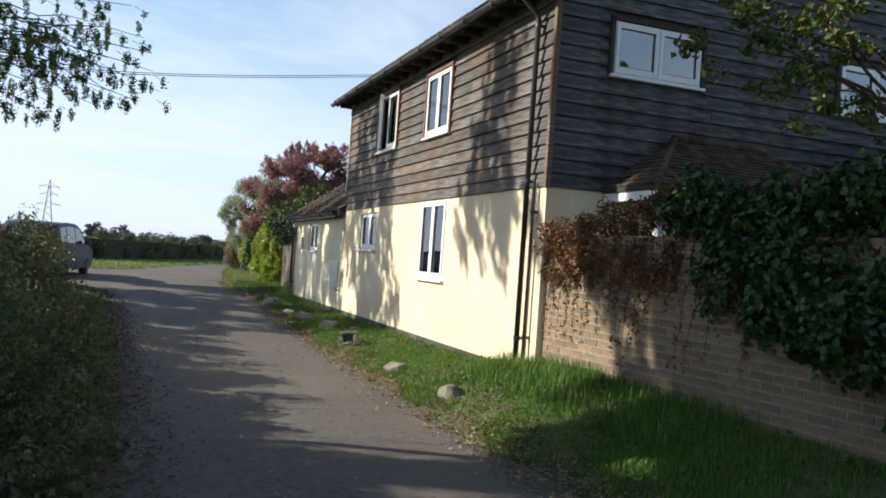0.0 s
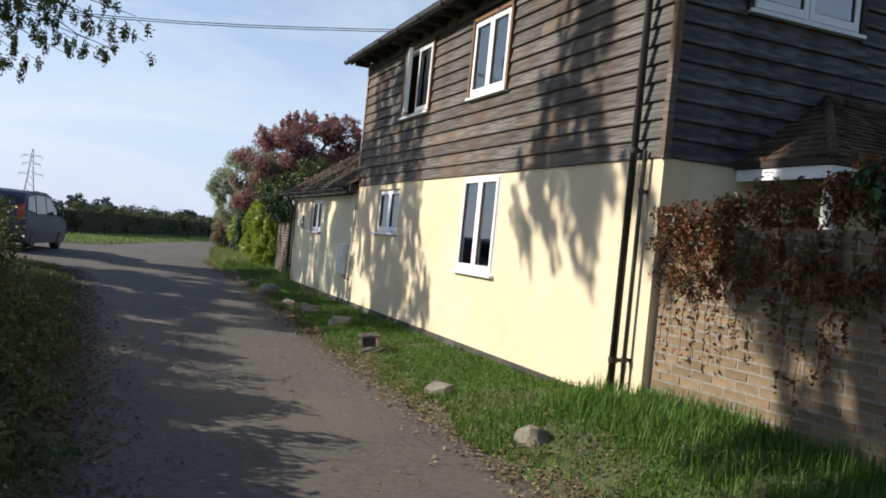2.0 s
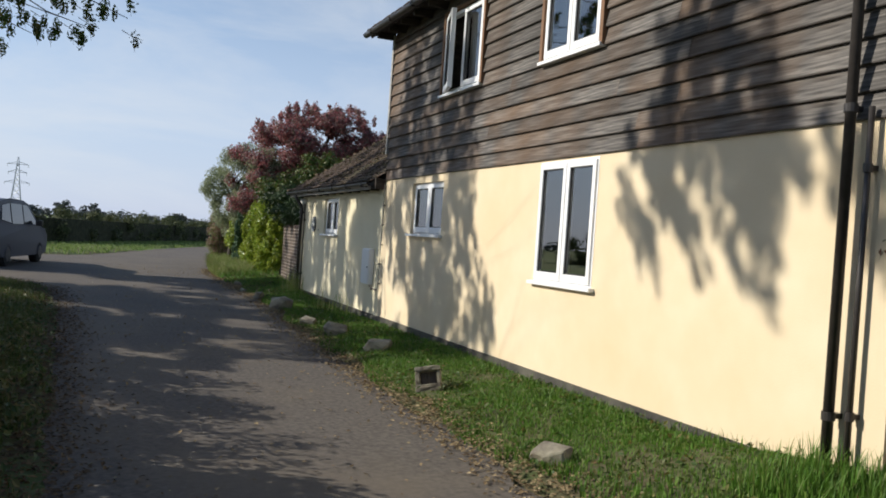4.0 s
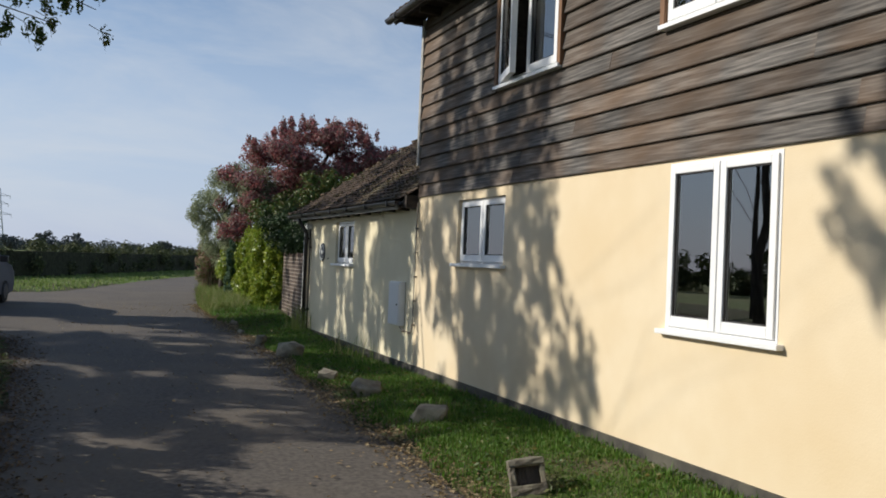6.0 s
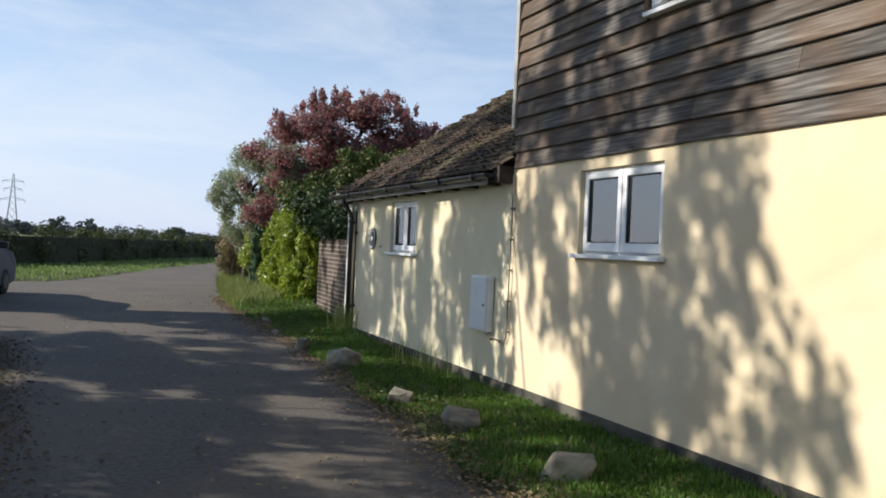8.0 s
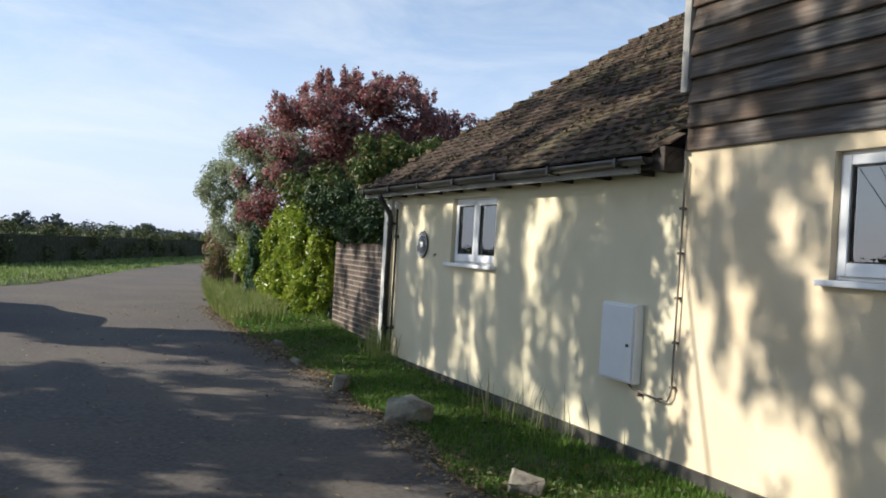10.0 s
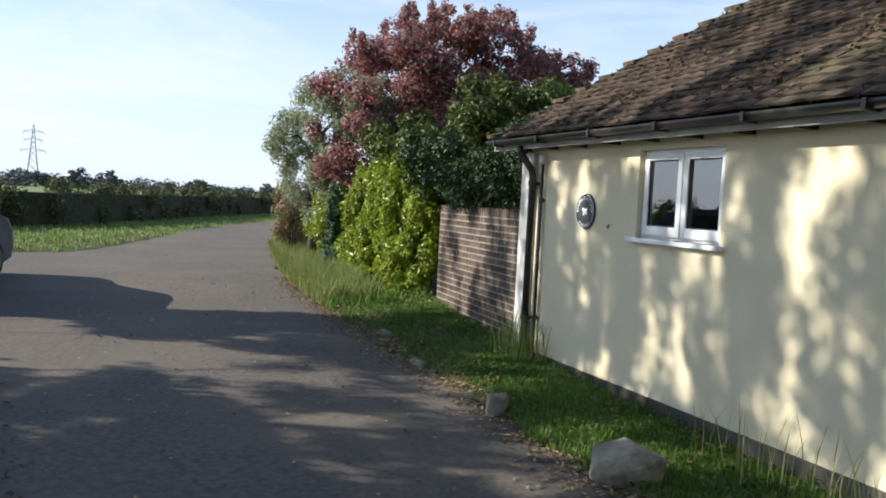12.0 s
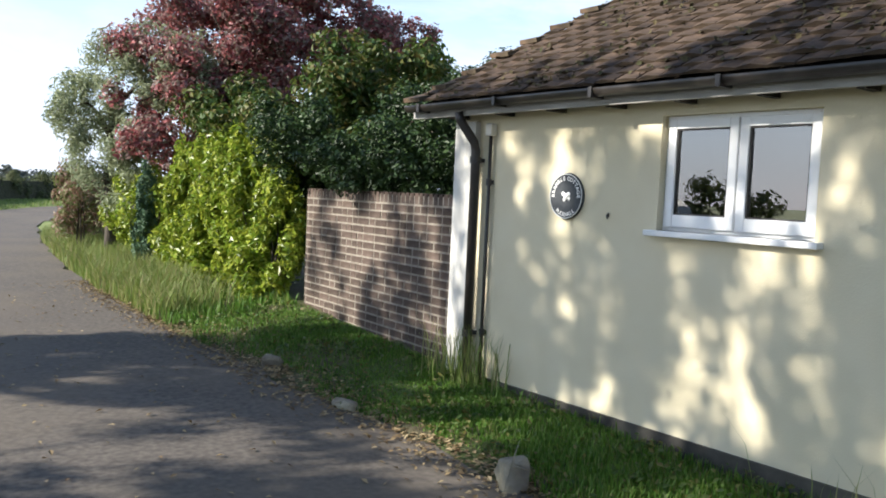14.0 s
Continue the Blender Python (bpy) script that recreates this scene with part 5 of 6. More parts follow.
for i, (bx_, by_, bz_) in enumerate(((0.35, 19.6, 5.0), (0.55, 19.8, 4.6), (0.1, 19.9, 4.35), (-0.45, 20.0, 4.5), (-0.85, 20.1, 4.2), (0.3, 20.1, 5.5), (-0.2, 20.0, 5.5), (0.1, 20.5, 5.9), (-0.6, 19.8, 5.2), (-0.9, 20.6, 6.1), (-1.3, 19.9, 4.6), (-1.2, 20.4, 5.5), (-1.6, 20.2, 4.2), (-1.8, 20.8, 5.3), (-2.0, 20.2, 6.4), (-1.0, 20.0, 6.9), (-0.2, 20.2, 6.5), (-1.7, 20.0, 3.7))):
    e = Vector((bx_ + 5.9, by_ - 22.3, bz_ - 0.1))
    tube("limb", limb_path((0, 0, 5.3), e, 0.45, 300 + i, 8), 0.035, M_BARK, branch, sides=6, taper=0.006)
    for k in range(20):
        t = 1 - k * 0.032
        c = Vector((0, 0, 5.3)).lerp(e, t) + Vector((rsb.uniform(-0.4, 0.4), rsb.uniform(-0.4, 0.4), rsb.uniform(-0.4, 0.25)))
        blobs_b.append((tuple(c), (rsb.uniform(0.05, 0.11), rsb.uniform(0.05, 0.11), rsb.uniform(0.10, 0.24))))
        if k % 2 == 0:
            tube("twig", [c + Vector((-0.22, 0.1, 0.16)), c + Vector((-0.05, 0.02, 0.06)), c - Vector((0, 0, 0.2))], 0.006, M_BARK, branch, sides=4, taper=0.002)
leaves("twig_leaves", blobs_b, 15000, 0.085, M_OAK, branch, seed=78, inner=0.1, aspect=0.42, up=0.0)

# spray over the lane beside the creeper wall
spray = thing("garden_tree", "dark garden tree leaning over the brick wall", "tree", at=(6.2, 5.2, 0.2))
tube("trunk", limb_path((0, 0, -0.1), (0.1, 0.1, 3.3), 0, 401), 0.09, M_BARK, spray, sides=9, taper=0.04)
# unseen upper crown, added and spread wide to block skylight over wall and verge
bl = [((0.4 + 0.7 * math.cos(k * 2.4), -1.6 + 0.9 * math.sin(k * 2.4) - 0.25 * (k % 3), 4.0 + 0.35 * math.sin(k)), (1.2, 1.2, 0.6)) for k in range(9)] + [((-1.0 - 0.1 * k, -0.6 - 0.8 * k, 4.3), (1.0, 0.9, 0.5)) for k in range(6)] + [((-2.6 - 0.5 * (k % 2), -0.9 - 0.75 * k, 4.6), (1.1, 0.9, 0.45)) for k in range(6)]
leaves("shade_crown", split_blobs(bl, 26, 0.28, np.random.default_rng(44)), 58000, 0.12, M_OAK, spray, seed=45, aspect=0.6)
bl = []
for i, (x, y, z) in enumerate(((4.35, 5.6, 3.35), (4.7, 5.7, 3.25), (4.9, 5.4, 2.95), (5.2, 5.8, 3.2), (5.4, 5.5, 2.85), (5.0, 5.3, 3.5), (5.6, 5.4, 3.4), (5.9, 5.6, 3.0), (4.75, 5.6, 3.6), (5.5, 5.7, 3.8))):
    e = Vector((x - 6.2, y - 5.2, z - 0.2))
    tube("limb", limb_path((0.08, 0.08, 2.4), e, 0.15, 410 + i), 0.02, M_BARK, spray, sides=6, taper=0.004)
    for k in range(6):
        c = e + Vector((rsb.uniform(-0.28, 0.28), rsb.uniform(-0.3, 0.3), rsb.uniform(-0.25, 0.15)))
        bl.append((tuple(c), (0.14, 0.14, 0.1)))
leaves("crown", bl, 1700, 0.075, M_OAK, spray, seed=79, inner=0.1, aspect=0.6)

# dark shrub behind the wall, in front of the gable
shrub = thing("garden_shrub", "tall dark evergreen shrub beside the porch", "shrub", at=(9.2, 7.2, 0.2))
tube("trunk", limb_path((0, 0, -0.1), (0, 0, 2.2), 0, 431), 0.08, M_BARK, shrub, sides=8, taper=0.03)
leaves("crown", split_blobs([((0, 0, 1.9), (1.3, 0.9, 1.3)), ((0.6, 0.1, 2.6), (0.9, 0.8, 0.9))], 40, 0.3, np.random.default_rng(12)), 9000, 0.09, M_YEW, shrub, seed=80)

# copper-leaved tree and its neighbours behind the hedge
tree("copper_tree", (6.4, 31.0, 0.3), 4.4, 0.16, [((6.5, 31.0, 4.05), (2.1, 1.8, 1.1)), ((8.1, 31.2, 3.9), (1.4, 1.5, 0.9)), ((5.2, 30.8, 3.5), (1.3, 1.4, 1.1)), ((6.6, 30.8, 2.8), (2.2, 1.6, 1.0)), ((6.5, 31.0, 4.85), (0.9, 0.9, 0.5)), ((9.2, 31.2, 4.2), (0.8, 0.8, 0.6)), ((7.4, 31.0, 4.85), (1.0, 0.9, 0.5)), ((4.7, 30.5, 2.5), (1.0, 1.0, 1.1)), ((5.3, 30.4, 1.6), (1.1, 0.9, 0.9))], 70000, 0.09, M_COPPER, "copper-leaved small tree with purple red autumn foliage", 51, clumps=34, share=0.22, limbs=12)
rsc = random.Random(5)
sprays = thing("copper_shoots", "upright copper-red shoots standing out of the small tree", "branch", at=(6.7, 31.0, 3.0))
sb = []
for k in range(70):
    a, q = rsc.uniform(0, 6.28), rsc.uniform(0.2, 1.0)
    x, y = 2.7 * q * math.cos(a) + 0.2, 1.4 * q * math.sin(a)
    z = 2.05 - 1.5 * (x / 3.1) ** 2 - 0.3 * (y / 1.5) ** 2 + rsc.uniform(-0.25, 0.15)
    h = rsc.uniform(0.15, 0.42)
    sb.append(((x, y, z + h * 0.5), (0.09, 0.09, h * 0.6)))
    if k % 3 == 0:
        tube("shoot", [(x * 0.95, y * 0.95, z - 0.4), (x, y, z + h)], 0.008, M_BARK, sprays, sides=5, taper=0.003)
leaves("shoot_leaves", sb, 4200, 0.085, M_COPPER, sprays, seed=54, inner=0.1)
tree("willow_tree", (4.2, 32.0, 0.3), 3.2, 0.10, [((4.2, 31.6, 2.9), (0.85, 1.0, 0.9)), ((4.1, 31.6, 2.1), (0.7, 1.0, 0.8)), ((4.7, 31.0, 3.3), (0.8, 0.7, 0.7)), ((4.5, 31.3, 1.5), (0.6, 0.8, 0.7)), ((4.9, 30.6, 3.0), (0.7, 0.6, 0.8)), ((3.7, 32.0, 2.6), (0.5, 0.8, 0.7))], 17000, 0.10, M_GREYGREEN, "grey-green feathery small tree beside the copper tree", 53, clumps=26, share=0.26, aspect=0.28)
tree("green_tree", (6.2, 27.8, 0.3), 3.0, 0.10, [((5.5, 27.6, 2.3), (1.3, 1.0, 1.0)), ((6.6, 27.8, 2.6), (1.1, 1.0, 0.8)), ((5.4, 28.4, 1.6), (1.0, 1.2, 1.0)), ((5.3, 29.8, 1.9), (0.9, 1.2, 1.1)), ((6.3, 27.2, 3.0), (1.0, 0.9, 0.7)), ((5.2, 27.0, 1.9), (0.8, 0.9, 0.9))], 38000, 0.10, M_OAK, "mid-green garden tree behind the brick wall", 55, clumps=26, share=0.28)
tree("yew_tree", (5.4, 25.6, 0.3), 2.4, 0.10, [((5.2, 25.4, 1.85), (0.95, 1.2, 0.6)), ((5.7, 25.2, 2.1), (0.9, 1.1, 0.6)), ((4.75, 26.2, 1.7), (0.5, 0.6, 0.45)), ((5.0, 24.4, 1.75), (0.55, 0.9, 0.5)), ((5.6, 24.0, 1.7), (0.7, 0.8, 0.7)), ((5.2, 26.6, 1.3), (0.7, 0.8, 0.8)), ((5.7, 24.6, 2.35), (0.8, 1.0, 0.5)), ((4.55, 25.2, 1.78), (0.35, 0.8, 0.3)), ((4.6, 26.2, 2.1), (0.5, 0.6, 0.5))], 62000, 0.055, M_YEW, "dark evergreen tree spilling over the brick wall", 57, clumps=26, share=0.28)


def hedge(name, blobs, n, size, mat, label, seed, at, clumps=20, share=0.3, aspect=0.5):
    th = thing(name, label, "hedge", at=at)
    rng = np.random.default_rng(seed)
    rel = [((c[0] - at[0], c[1] - at[1], c[2] - at[2]), r) for c, r in blobs]
    leaves("foliage", split_blobs(rel, clumps, share, rng), n, size, mat, th, seed=seed, inner=0.25, aspect=aspect)
    rs = random.Random(seed)
    for i, (c, r) in enumerate(rel):
        if i % 2 == 0:
            for k in range(3):
                e = Vector(c) + Vector((rs.uniform(-0.6, 0.6) * r[0], rs.uniform(-0.6, 0.6) * r[1], rs.uniform(0, 0.6) * r[2]))
                tube("stem", limb_path((c[0] + rs.uniform(-0.1, 0.1), c[1] + rs.uniform(-0.1, 0.1), -0.05), e, 0.03, seed * 7 + i * 3 + k, 4), 0.02, M_BARK, th, sides=6, taper=0.005)
    return th


hedge("laurel_hedge", [((4.50 + 0.06 * math.sin(k * 2.3), 26.55 + 0.24 * k, 0.95 + 0.28 * min(1, k / 3) + 0.06 * math.sin(k * 1.7)), (0.36, 0.34, 0.72 + 0.18 * min(1, k / 3))) for k in range(13)] + [((4.42, 26.7 + 0.4 * k, 0.62), (0.34, 0.34, 0.42)) for k in range(8)], 46000, 0.095, M_LAUREL, "bright yellow-green laurel hedge beside the brick wall", 61, (4.5, 28.0, 0.25), aspect=0.42)
hedge("garden_hedge", [((4.4, 30.3, 1.0), (0.45, 0.6, 0.75)), ((4.35, 31.2, 0.95), (0.45, 0.7, 0.75)), ((4.8, 32.4, 0.9), (0.5, 0.8, 0.7))], 9500, 0.085, M_LAUREL, "green hedge continuing along the verge", 63, (4.5, 31.2, 0.25))
hedge("conifer", [((4.12, 30.0, 0.75), (0.16, 0.2, 0.55)), ((4.12, 30.0, 1.35), (0.13, 0.16, 0.5))], 4200, 0.06, M_BLUEGREEN, "slim blue-green conifer between two hedges", 64, (4.12, 30.0, 0.25))
hedge("red_shrub", [((4.05, 33.4, 1.05), (0.55, 0.6, 0.8)), ((4.4, 34.6, 1.05), (0.65, 0.8, 0.75))], 8000, 0.08, M_SHRUB, "reddish leaved low shrub at the end of the hedge", 65, (4.2, 34.0, 0.25))
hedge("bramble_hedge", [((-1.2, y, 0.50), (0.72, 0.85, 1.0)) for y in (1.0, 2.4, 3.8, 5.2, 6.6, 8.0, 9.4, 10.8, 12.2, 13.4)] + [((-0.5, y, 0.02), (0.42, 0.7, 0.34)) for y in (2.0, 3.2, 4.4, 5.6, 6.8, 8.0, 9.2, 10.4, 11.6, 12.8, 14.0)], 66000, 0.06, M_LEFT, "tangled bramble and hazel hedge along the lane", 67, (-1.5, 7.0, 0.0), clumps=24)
far_line = [(-9, 37.5), (-5, 39.5), (-1.4, 42.5), (1.4, 48.5), (4.0, 55), (7.2, 62), (11.5, 69), (18, 77), (28, 86), (42, 96)]
fb = []
for (xa, ya), (xb, yb) in zip(far_line, far_line[1:]):
    m = max(2, int(math.hypot(xb - xa, yb - ya) / 1.3))
    fb += [((xa + (xb - xa) * k / m, ya + (yb - ya) * k / m, 0.74), (0.75, 0.95, 0.86)) for k in range(m)]
far_hedge = hedge("field_hedge", fb, 95000, 0.14, M_HEDGE, "dark clipped field hedge round the bend", 69, (3.0, 52.0, 0.15), clumps=10, share=0.42)
# plain dark sheet along the hedge, painted as its shaded depth
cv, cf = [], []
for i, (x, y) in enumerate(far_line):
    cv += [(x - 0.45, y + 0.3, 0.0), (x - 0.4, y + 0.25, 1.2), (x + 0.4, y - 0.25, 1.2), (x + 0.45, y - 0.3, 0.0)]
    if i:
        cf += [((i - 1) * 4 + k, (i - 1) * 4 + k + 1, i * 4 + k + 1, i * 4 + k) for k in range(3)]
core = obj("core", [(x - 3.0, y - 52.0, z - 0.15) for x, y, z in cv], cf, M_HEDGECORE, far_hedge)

# hedgerow across the field, reflected in the window panes
hedge("field_hedgerow", [((-27.0, 41.0 + 2.2 * k, 1.0 + 0.4 * math.sin(k * 1.9)), (1.5, 1.7, 1.3 + 0.4 * math.sin(k * 2.7))) for k in range(11)], 9000, 0.34, M_HEDGE, "dark uneven hedgerow across the field", 93, (-27.0, 52.0, 0.1), clumps=16, share=0.4)

# creeper over the south garden wall
ivy = thing("ivy", "dark ivy mass over the brick garden wall", "ivy", at=(4.75, 5.0, 1.6))
ib = [((0.0 + 0.03 * k, 1.25 - 0.42 * k, 0.30 + 0.08 * math.sin(k * 1.7)), (0.36, 0.42, 0.34)) for k in range(14)] + [((-0.08, 0.7 - 0.42 * k, -0.25 - 0.06 * k), (0.24, 0.38, 0.44 + 0.035 * k)) for k in range(11)]
leaves("top_mass", split_blobs(ib[:14], 24, 0.35, np.random.default_rng(5)), 19000, 0.07, M_IVY, ivy, seed=81, aspect=0.8)
leaves("hanging_mass", split_blobs(ib[14:], 24, 0.35, np.random.default_rng(7)), 20000, 0.07, M_IVY, ivy, seed=84, aspect=0.8)
for k in range(9):
    tube("stem", limb_path((0.1, 0.9 - 0.45 * k, -1.5), (0.02, 0.9 - 0.42 * k, 0.3), 0.02, 660 + k, 6), 0.016, M_STEM, ivy, sides=6, taper=0.006)
vine = thing("creeper", "rust-red creeper hanging down the brick wall", "creeper", at=(4.5, 7.6, 1.6))
vb, rsv = [], random.Random(15)
vb += [((-0.08 + 0.05 * k, 0.66 - 0.24 * k, 0.0 + 0.055 * k), (0.26, 0.26, 0.24)) for k in range(9)] + [((-0.10 + 0.02 * k, 0.5 - 0.3 * k, -0.25), (0.14, 0.2, 0.22)) for k in range(6)]
leaves("foliage", split_blobs(vb, 24, 0.35, np.random.default_rng(6)), 8000, 0.05, M_VINE, vine, seed=82, aspect=0.5)
strand_pts = []
for k in range(44):
    y = 0.76 - rsv.random() ** 1.1 * 3.0
    x = float(wall_x(7.6 + y)) - 4.5 - 0.06 - rsv.uniform(0, 0.06)
    ln = 0.3 + 0.95 * rsv.random() ** 1.8
    path = limb_path((x + 0.05, y, 0.05), (x, y + rsv.uniform(-0.12, 0.12), 0.0 - ln), 0.02, 500 + k, 6)
    tube("strand", path, 0.006, M_STEM, vine, sides=5, taper=0.002)
    strand_pts += [tuple(p) for p in path]
    strand_pts += [tuple(a.lerp(b, 0.5)) for a, b in zip(path, path[1:])]
leaves("strand_leaves", [(p, (0.05, 0.05, 0.06)) for p in strand_pts], 2500, 0.042, M_VINE, vine, seed=83, inner=0.1)

# ---- distance ----
rf = np.random.default_rng(91)
wood = []
for k in range(210):
    x = -90 + k * 1.9 + rf.uniform(-2, 2)
    y = 200 + rf.uniform(-12, 40) + 0.4 * x
    s = rf.uniform(0.7, 1.15)
    wood.append(((x, y, 1.2 * s), (rf.uniform(2.5, 4.5), 3.0, 1.5 * s)))
# woods and far trees take their haze from the leaf colour
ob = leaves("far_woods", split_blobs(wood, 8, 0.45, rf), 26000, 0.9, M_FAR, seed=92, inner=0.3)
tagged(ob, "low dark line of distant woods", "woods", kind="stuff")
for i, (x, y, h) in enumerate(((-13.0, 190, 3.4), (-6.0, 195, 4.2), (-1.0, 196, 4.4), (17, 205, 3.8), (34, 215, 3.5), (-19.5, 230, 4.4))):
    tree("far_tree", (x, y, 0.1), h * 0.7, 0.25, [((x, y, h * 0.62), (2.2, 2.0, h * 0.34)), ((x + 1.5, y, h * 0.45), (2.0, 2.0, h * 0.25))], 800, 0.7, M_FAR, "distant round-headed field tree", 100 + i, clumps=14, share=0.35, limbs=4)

# pylon
py = thing("pylon", "distant steel lattice electricity pylon", "pylon", at=(-46.5, 600, 0))
H = 35.5
def leg_at(z, sx, sy):
    w = np.interp(z, [0, 20, 35.5], [3.6, 1.5, 0.25])
    return Vector((sx * w, sy * w, z))
for sx in (-1, 1):
    for sy in (-1, 1):
        tube("leg", [leg_at(z, sx, sy) for z in (0, 10, 20, 28, 35.5)], 0.22, M_STEEL, py, sides=5)
zs = [0, 6, 11, 15.5, 19.5, 23, 26, 29, 32]
for a, b in zip(zs, zs[1:]):
    for sy in (-1, 1):
        tube("brace", [leg_at(a, -1, sy), leg_at(b, 1, sy)], 0.09, M_STEEL, py, sides=4)
        tube("brace", [leg_at(a, 1, sy), leg_at(b, -1, sy)], 0.09, M_STEEL, py, sides=4)
for z, w in ((19.5, 7.0), (26, 5.2), (31, 6.0)):
    for s in (-1, 1):
        tube("crossarm", [leg_at(z + 1.5, s, 0) * 1.0, Vector((s * w, 0, z))], 0.14, M_STEEL, py, sides=5)
        tube("crossarm", [leg_at(z, s, 0), Vector((s * w, 0, z))], 0.14, M_STEEL, py, sides=5)
        tube("insulator", [Vector((s * w, 0, z)), Vector((s * w, 0, z - 1.8))], 0.14, M_STEEL, py, sides=5)

# overhead service wires
for k, dz in enumerate((0.0, 0.04)):
    a, b = Vector((5.6, 17.9, 5.35 + dz)), Vector((-10, 22.0, 5.45 + dz))
    pts = [a.lerp(b, t / 14) - Vector((0, 0, 0.6 * math.sin(math.pi * t / 14))) for t in range(15)]
    pts = [p - a for p in pts]
    w = thing("overhead_wire", "thin black overhead service wire to the house", "wire", group="overhead wires", at=a)
    tube("wire", pts, 0.008, M_PIPE, w, sides=5)
pole = thing("wire_pole", "timber pole carrying the service wires", "pole", at=(-10, 22.0, 0.0))
tube("pole", [(0, 0, -0.1), (0, 0, 5.9)], 0.11, M_BARK, pole, sides=12, taper=0.09)

# ---- parked car ----
def car(at, heading):
    th = thing("car", "silver-blue compact people carrier parked beside the lane", "car", at=at)
    th.rotation_euler = (0, 0, radians(heading))
    th.scale = (0.96, 0.96, 0.90)
    # local: +y ahead, +x to its right; side outline swept across the width
    prof = [(-2.05, 0.35), (-2.1, 0.75), (-2.05, 1.05), (-1.95, 1.5), (-1.8, 1.66), (-1.0, 1.74), (0.1, 1.72), (0.55, 1.62), (1.25, 1.10), (1.85, 0.96), (2.08, 0.78), (2.12, 0.5), (2.05, 0.3), (1.72, 0.24), (-1.7, 0.24)]
    rows = [(-0.86, 0.93, 0.02), (-0.84, 0.985, 0.0), (-0.70, 1.0, 0.0), (0.0, 1.0, 0.012), (0.70, 1.0, 0.0), (0.84, 0.985, 0.0), (0.86, 0.93, 0.02)]
    vs, fs = [], []
    n = len(prof)
    for x, k, up in rows:
        for y, z in prof:
            tuck = 1 - 0.16 * max(0, (z - 0.95)) / 0.8
            vs.append((x * tuck, y * k, 0.24 + (z - 0.24) * (0.97 + 0.03 * k) + up * (z > 1)))
    for i in range(len(rows) - 1):
        for j in range(n):
            fs.append((i * n + j, i * n + (j + 1) % n, (i + 1) * n + (j + 1) % n, (i + 1) * n + j))
    fs += [tuple(range(n))[::-1], tuple((len(rows) - 1) * n + j for j in range(n))]
    body = obj("body", vs, fs, M_CAR, th, smooth=False)
    M_CARGLASS = material("dark car glass", (0.03, 0.035, 0.04), 0.08, 0, 0.6)
    for s in (-1, 1):
        for nm, poly in (("front_window", [(0.32, 1.10), (1.02, 1.10), (0.42, 1.58), (0.0, 1.62), (-0.05, 1.10)]), ("rear_window", [(-0.12, 1.10), (-0.10, 1.62), (-0.95, 1.63), (-1.0, 1.10)]), ("quarter_window", [(-1.08, 1.12), (-1.04, 1.62), (-1.6, 1.56), (-1.75, 1.2)])):
            pv = [(s * (0.872 * (1 - 0.16 * (z - 0.95) / 0.8)), y, z) for y, z in poly]
            pv2 = [(x - s * 0.02, y, z) for x, y, z in pv]
            m = len(poly)
            obj(nm, pv + pv2, [tuple(range(m)), tuple(range(2 * m - 1, m - 1, -1))] + [(i, (i + 1) % m, m + (i + 1) % m, m + i) for i in range(m)], M_CARGLASS, th)
        for y in (-1.32, 1.32):
            w = new("wheel")
            w.parent = th
            w.location = (s * 0.76, y, 0.31)
            bm = bmesh.new()
            bmesh.ops.create_cone(bm, cap_ends=True, segments=28, radius1=0.31, radius2=0.31, depth=0.2, matrix=Matrix.Rotation(math.pi / 2, 4, "Y"))
            bmesh.ops.bevel(bm, geom=[e for e in bm.edges if len(e.link_faces) == 2 and e.calc_face_angle() > 1.0], offset=0.035, segments=2, affect="EDGES")
            part("tyre", bm, M_TYRE, w)
            bm = bmesh.new()
            bmesh.ops.create_cone(bm, cap_ends=True, segments=24, radius1=0.19, radius2=0.17, depth=0.03, matrix=Matrix.Translation((s * 0.105, 0, 0)) @ Matrix.Rotation(math.pi / 2, 4, "Y"))
            for q in range(5):
                add_box(bm, s * 0.115 - 0.01, s * 0.115 + 0.01, -0.025, 0.025, 0.0, 0.17, 0.004, Matrix.Rotation(q * 2 * math.pi / 5, 4, "X"))
            part("rim", bm, M_RIM, w, "dull grey alloy rim")
        bm = bmesh.new(); add_box(bm, s * 0.62 - 0.16, s * 0.62 + 0.16, 1.86, 2.06, 0.72, 0.90, 0.03); part("headlight", bm, M_LAMP, th, "clear headlight")
        bm = bmesh.new(); add_box(bm, s * 0.74 - 0.08, s * 0.74 + 0.08, -2.10, -1.98, 0.9, 1.35, 0.02); part("tail_light", bm, M_TAIL, th, "red tail light")
        bm = bmesh.new(); add_box(bm, s * 0.97 - 0.09, s * 0.97 + 0.09, 0.72, 0.82, 1.06, 1.22, 0.03); part("mirror", bm, M_PIPE, th, "black door mirror")
    pv = [(-0.66, -2.075, 1.12), (0.66, -2.075, 1.12), (0.6, -1.965, 1.56), (-0.6, -1.965, 1.56)]
    obj("tailgate_window", pv + [(x, y + 0.02, z) for x, y, z in pv], [(0, 1, 2, 3), (7, 6, 5, 4), (0, 4, 5, 1), (1, 5, 6, 2), (2, 6, 7, 3), (3, 7, 4, 0)], M_CARGLASS, th)
    pv = [(-0.72, 1.22, 1.14), (0.72, 1.22, 1.14), (0.62, 0.58, 1.615), (-0.62, 0.58, 1.615)]
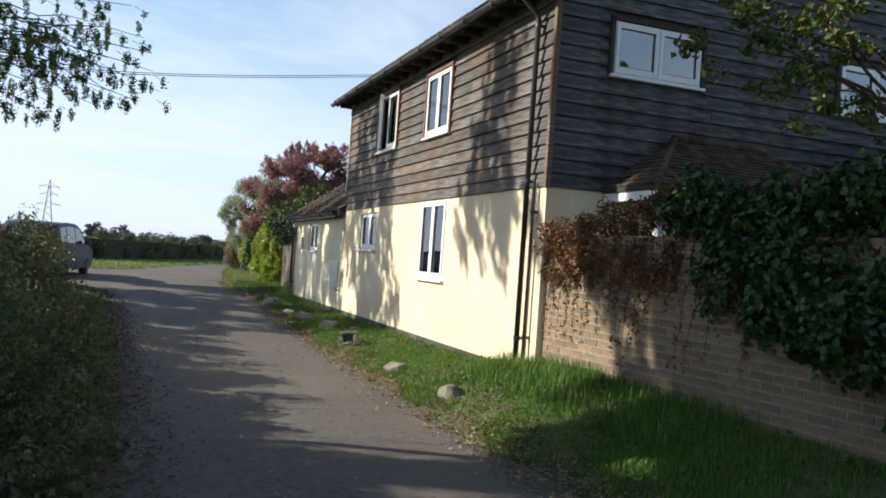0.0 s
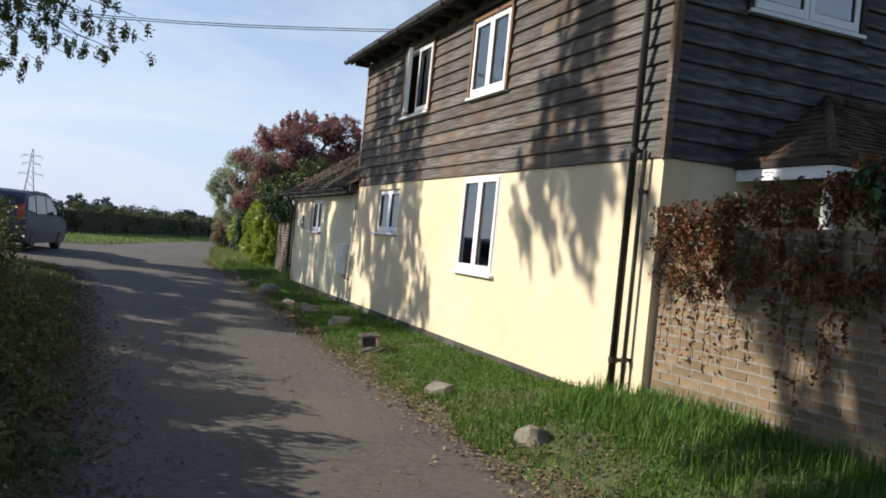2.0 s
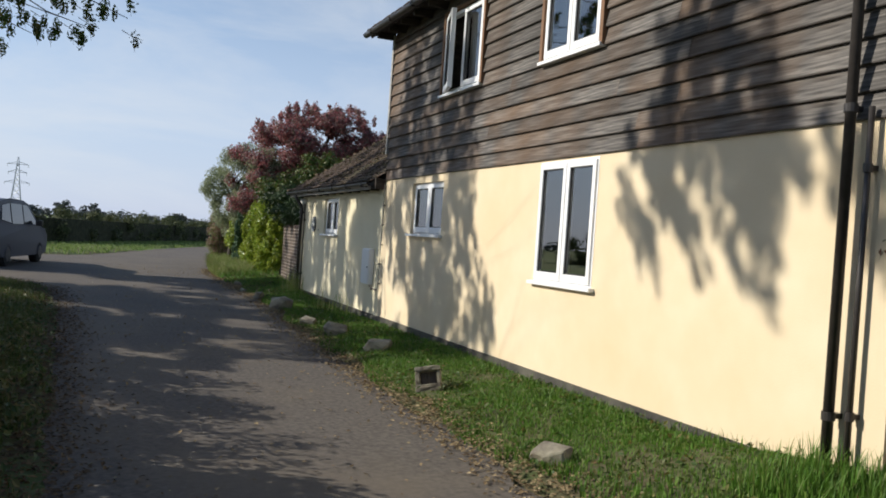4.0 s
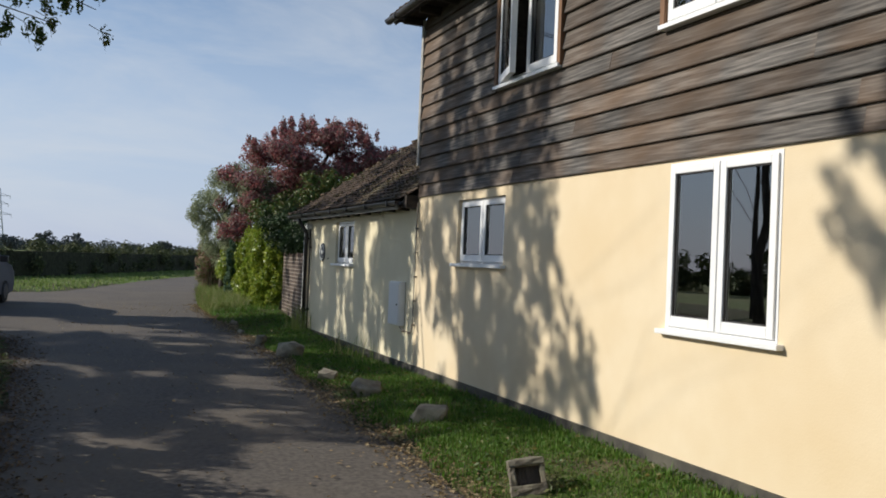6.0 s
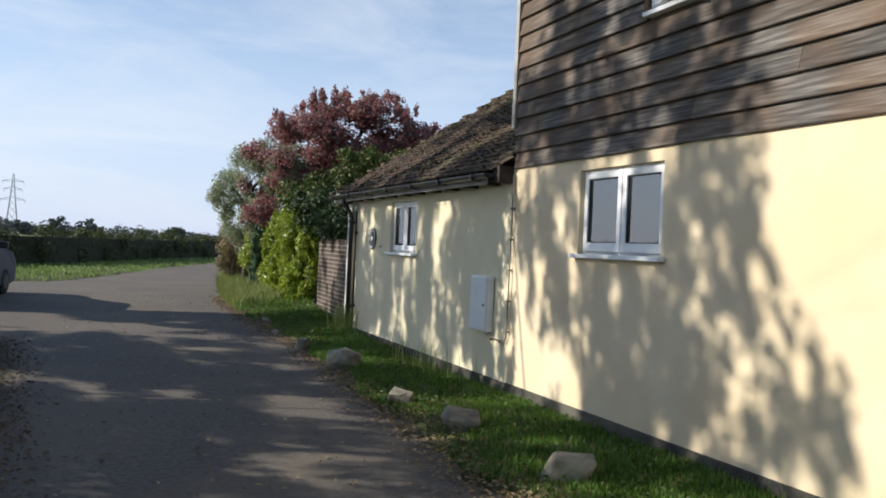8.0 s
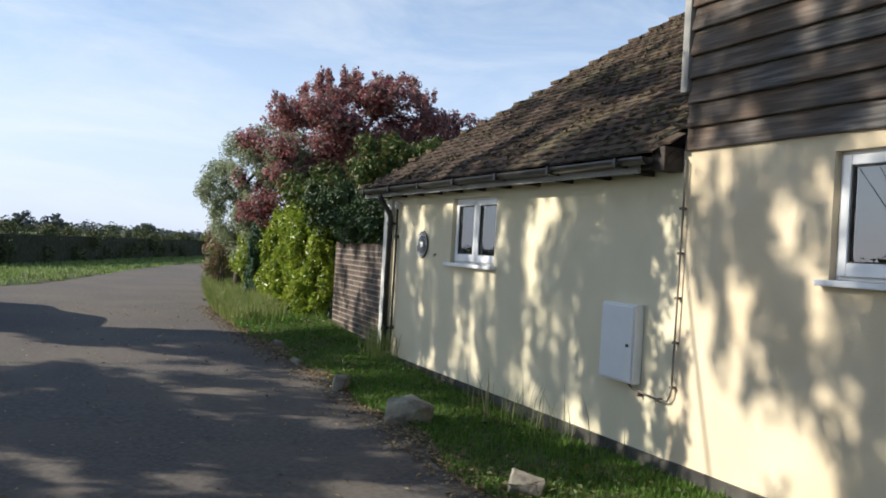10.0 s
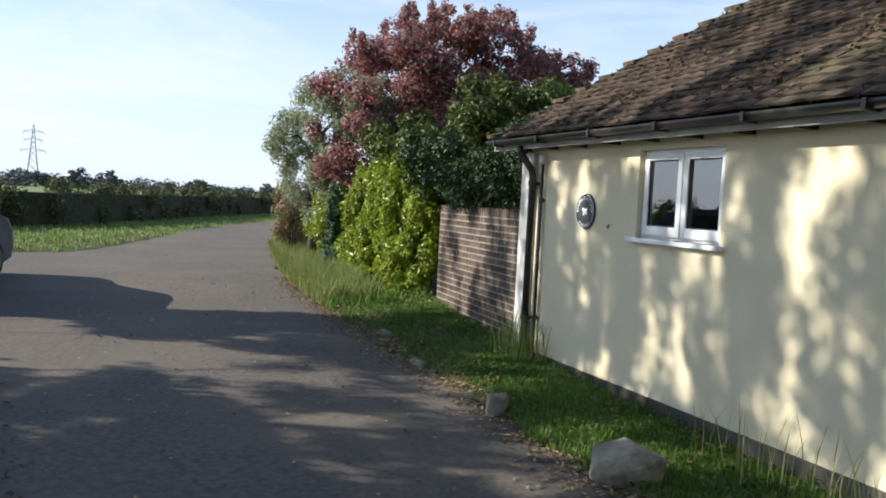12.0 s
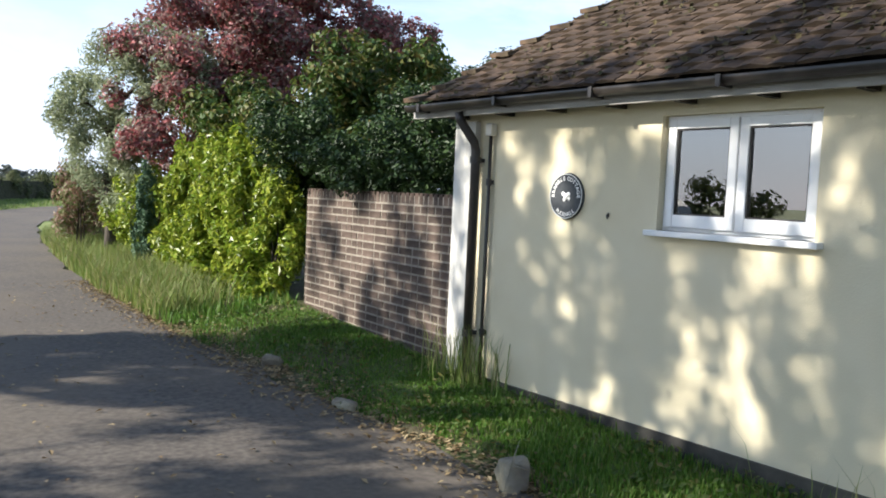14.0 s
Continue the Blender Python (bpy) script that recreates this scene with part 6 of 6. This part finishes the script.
    obj("windscreen", [(x, y + 0.03, z + 0.02) for x, y, z in pv] + pv, [(0, 1, 2, 3), (7, 6, 5, 4), (0, 4, 5, 1), (1, 5, 6, 2), (2, 6, 7, 3), (3, 7, 4, 0)], M_CARGLASS, th)
    bm = bmesh.new(); add_box(bm, -0.8, 0.8, -2.16, -2.0, 0.34, 0.58, 0.03); part("rear_bumper", bm, M_PIPE, th, "dark rear bumper")
    bm = bmesh.new(); add_box(bm, -0.26, 0.26, -2.125, -2.09, 0.78, 0.89, 0.004); part("number_plate", bm, M_LETTER, th, "plain pale number plate")
    return th


car((-2.1, 28.3, float(road_z(28.3)) - 0.01), -12)

# ---- roof tiles of the low wing ----
t_w, t_g = 0.165, 0.10
L_sl = (W_RX - W_EX) / math.cos(W_SL)
rt = random.Random(17)
tile_me = []
for k in range(6):
    c = 0.006 + 0.002 * k
    v = [(-t_w / 2 + 0.003, 0, 0.0), (t_w / 2 - 0.003, 0, 0.0), (t_w / 2 - 0.003, 0, 0.014), (0, -0.002, 0.014 + c), (-t_w / 2 + 0.003, 0, 0.014), (-t_w / 2 + 0.003, t_g * 1.5, -0.010), (t_w / 2 - 0.003, t_g * 1.5, -0.010), (0, t_g * 1.5, -0.010 + c)]
    f = [(0, 1, 2, 3, 4), (4, 3, 7, 5), (3, 2, 6, 7), (0, 4, 5), (1, 6, 2)]
    me = bpy.data.meshes.new("tile")
    me.from_pydata(v, [], f)
    me.materials.append(M_TILE)
    tile_me.append(me)
slope_m = Matrix.Translation((W_EX - 0.03, 0, W_EZ)) @ Matrix(((0, math.cos(W_SL), -math.sin(W_SL), 0), (-1, 0, 0, 0), (0, math.sin(W_SL), math.cos(W_SL), 0), (0, 0, 0, 1)))
sv, sf = [], []
rows_n, cols_n = int(L_sl / t_g), int((W_END - HY1) / t_w) + 1
for r in range(rows_n):
    hip_y = W_END - r * t_g * math.cos(W_SL)
    for c in range(cols_n):
        y = W_END - (c + 0.5) * t_w - (t_w / 2 if r % 2 else 0)
        if y < HY1 + 0.05 or y > hip_y + 0.02:
            continue
        m = slope_m @ Matrix.Translation((-y, r * t_g + rt.uniform(-0.006, 0.006), rt.uniform(0.0, 0.008))) @ Matrix.Rotation(rt.uniform(-0.03, 0.03), 4, "Z") @ Matrix.Rotation(rt.uniform(-0.04, 0.04), 4, "Y")
        me = rt.choice(tile_me)
        if c < 23 and r < 17:
            ob = new("tile", me)
            ob.matrix_world = m
            ob.parent = roof_wing
        else:
            k = len(sv)
            sv += [m @ v.co for v in me.vertices]
            sf += [tuple(k + q for q in p.vertices) for p in me.polygons]
tagged(obj("tile_rest", sv, sf, M_TILE_S, roof_wing), kind="stuff")
# moss cushions lying on the tiles
rm = np.random.default_rng(29)
mu, mv = rm.uniform(0, L_sl, 6000), rm.uniform(HY1 + 0.1, W_END, 6000)
keep = (mv < W_END - mu * math.cos(W_SL) - 0.05) & (rm.uniform(0, 1, 6000) < 0.10 + 0.9 * patchy(mu * 1.3, mv * 1.1, 1.7) ** 2)
mu, mv = mu[keep], mv[keep]
mp_ = np.stack([W_EX - 0.03 + mu * math.cos(W_SL), mv, W_EZ + mu * math.sin(W_SL) + 0.022 + rm.uniform(0, 0.02, len(mu))], 1)
mver, mfac = leaf_array(mp_, np.tile(np.array([[-math.sin(W_SL), 0, math.cos(W_SL)]]), (len(mu), 1)), 0.042, rm, 0.8, 0.5)
tagged(obj("moss", mver, mfac, M_MOSS, roof_wing), "brown-green moss cushions on the old tiles", kind="stuff")
# cut and bonnet tiles along the hip
for r in range(0, rows_n, 2):
    d = r * t_g * math.cos(W_SL)
    bm = bmesh.new()
    add_box(bm, -0.11, 0.12, -0.10, 0.10, -0.02, 0.016, 0.005)
    ob = part("hip_tile", bm, M_TILE, roof_wing)
    ob.matrix_world = Matrix.Translation((W_EX + d + 0.03, W_END - d - 0.06, W_EZ + d * math.tan(W_SL) + 0.045 + rt.uniform(-0.01, 0.01))) @ Matrix.Rotation(rt.uniform(-0.1, 0.1), 4, "Z") @ Matrix.Rotation(-W_SL * 0.45, 4, "Y")
# main roof tiles, seen edge-on: joined rows
sv, sf = [], []
ms = math.atan(ROOF_S)
main_m = Matrix.Translation((WX - OV - 0.03, 0, EAVE_Z + 0.08)) @ Matrix(((0, math.cos(ms), -math.sin(ms), 0), (-1, 0, 0, 0), (0, math.sin(ms), math.cos(ms), 0), (0, 0, 0, 1)))
for r in range(12):
    for c in range(int((HY1 - HY0 + 0.68) / t_w)):
        y = HY1 + 0.38 - (c + 0.5) * t_w
        m = main_m @ Matrix.Translation((-y, r * t_g, rt.uniform(0.0, 0.006)))
        me = rt.choice(tile_me)
        k = len(sv)
        sv += [m @ v.co for v in me.vertices]
        sf += [tuple(k + q for q in p.vertices) for p in me.polygons]
tagged(obj("tile_rest", sv, sf, M_TILE_S, roof_w), kind="stuff")
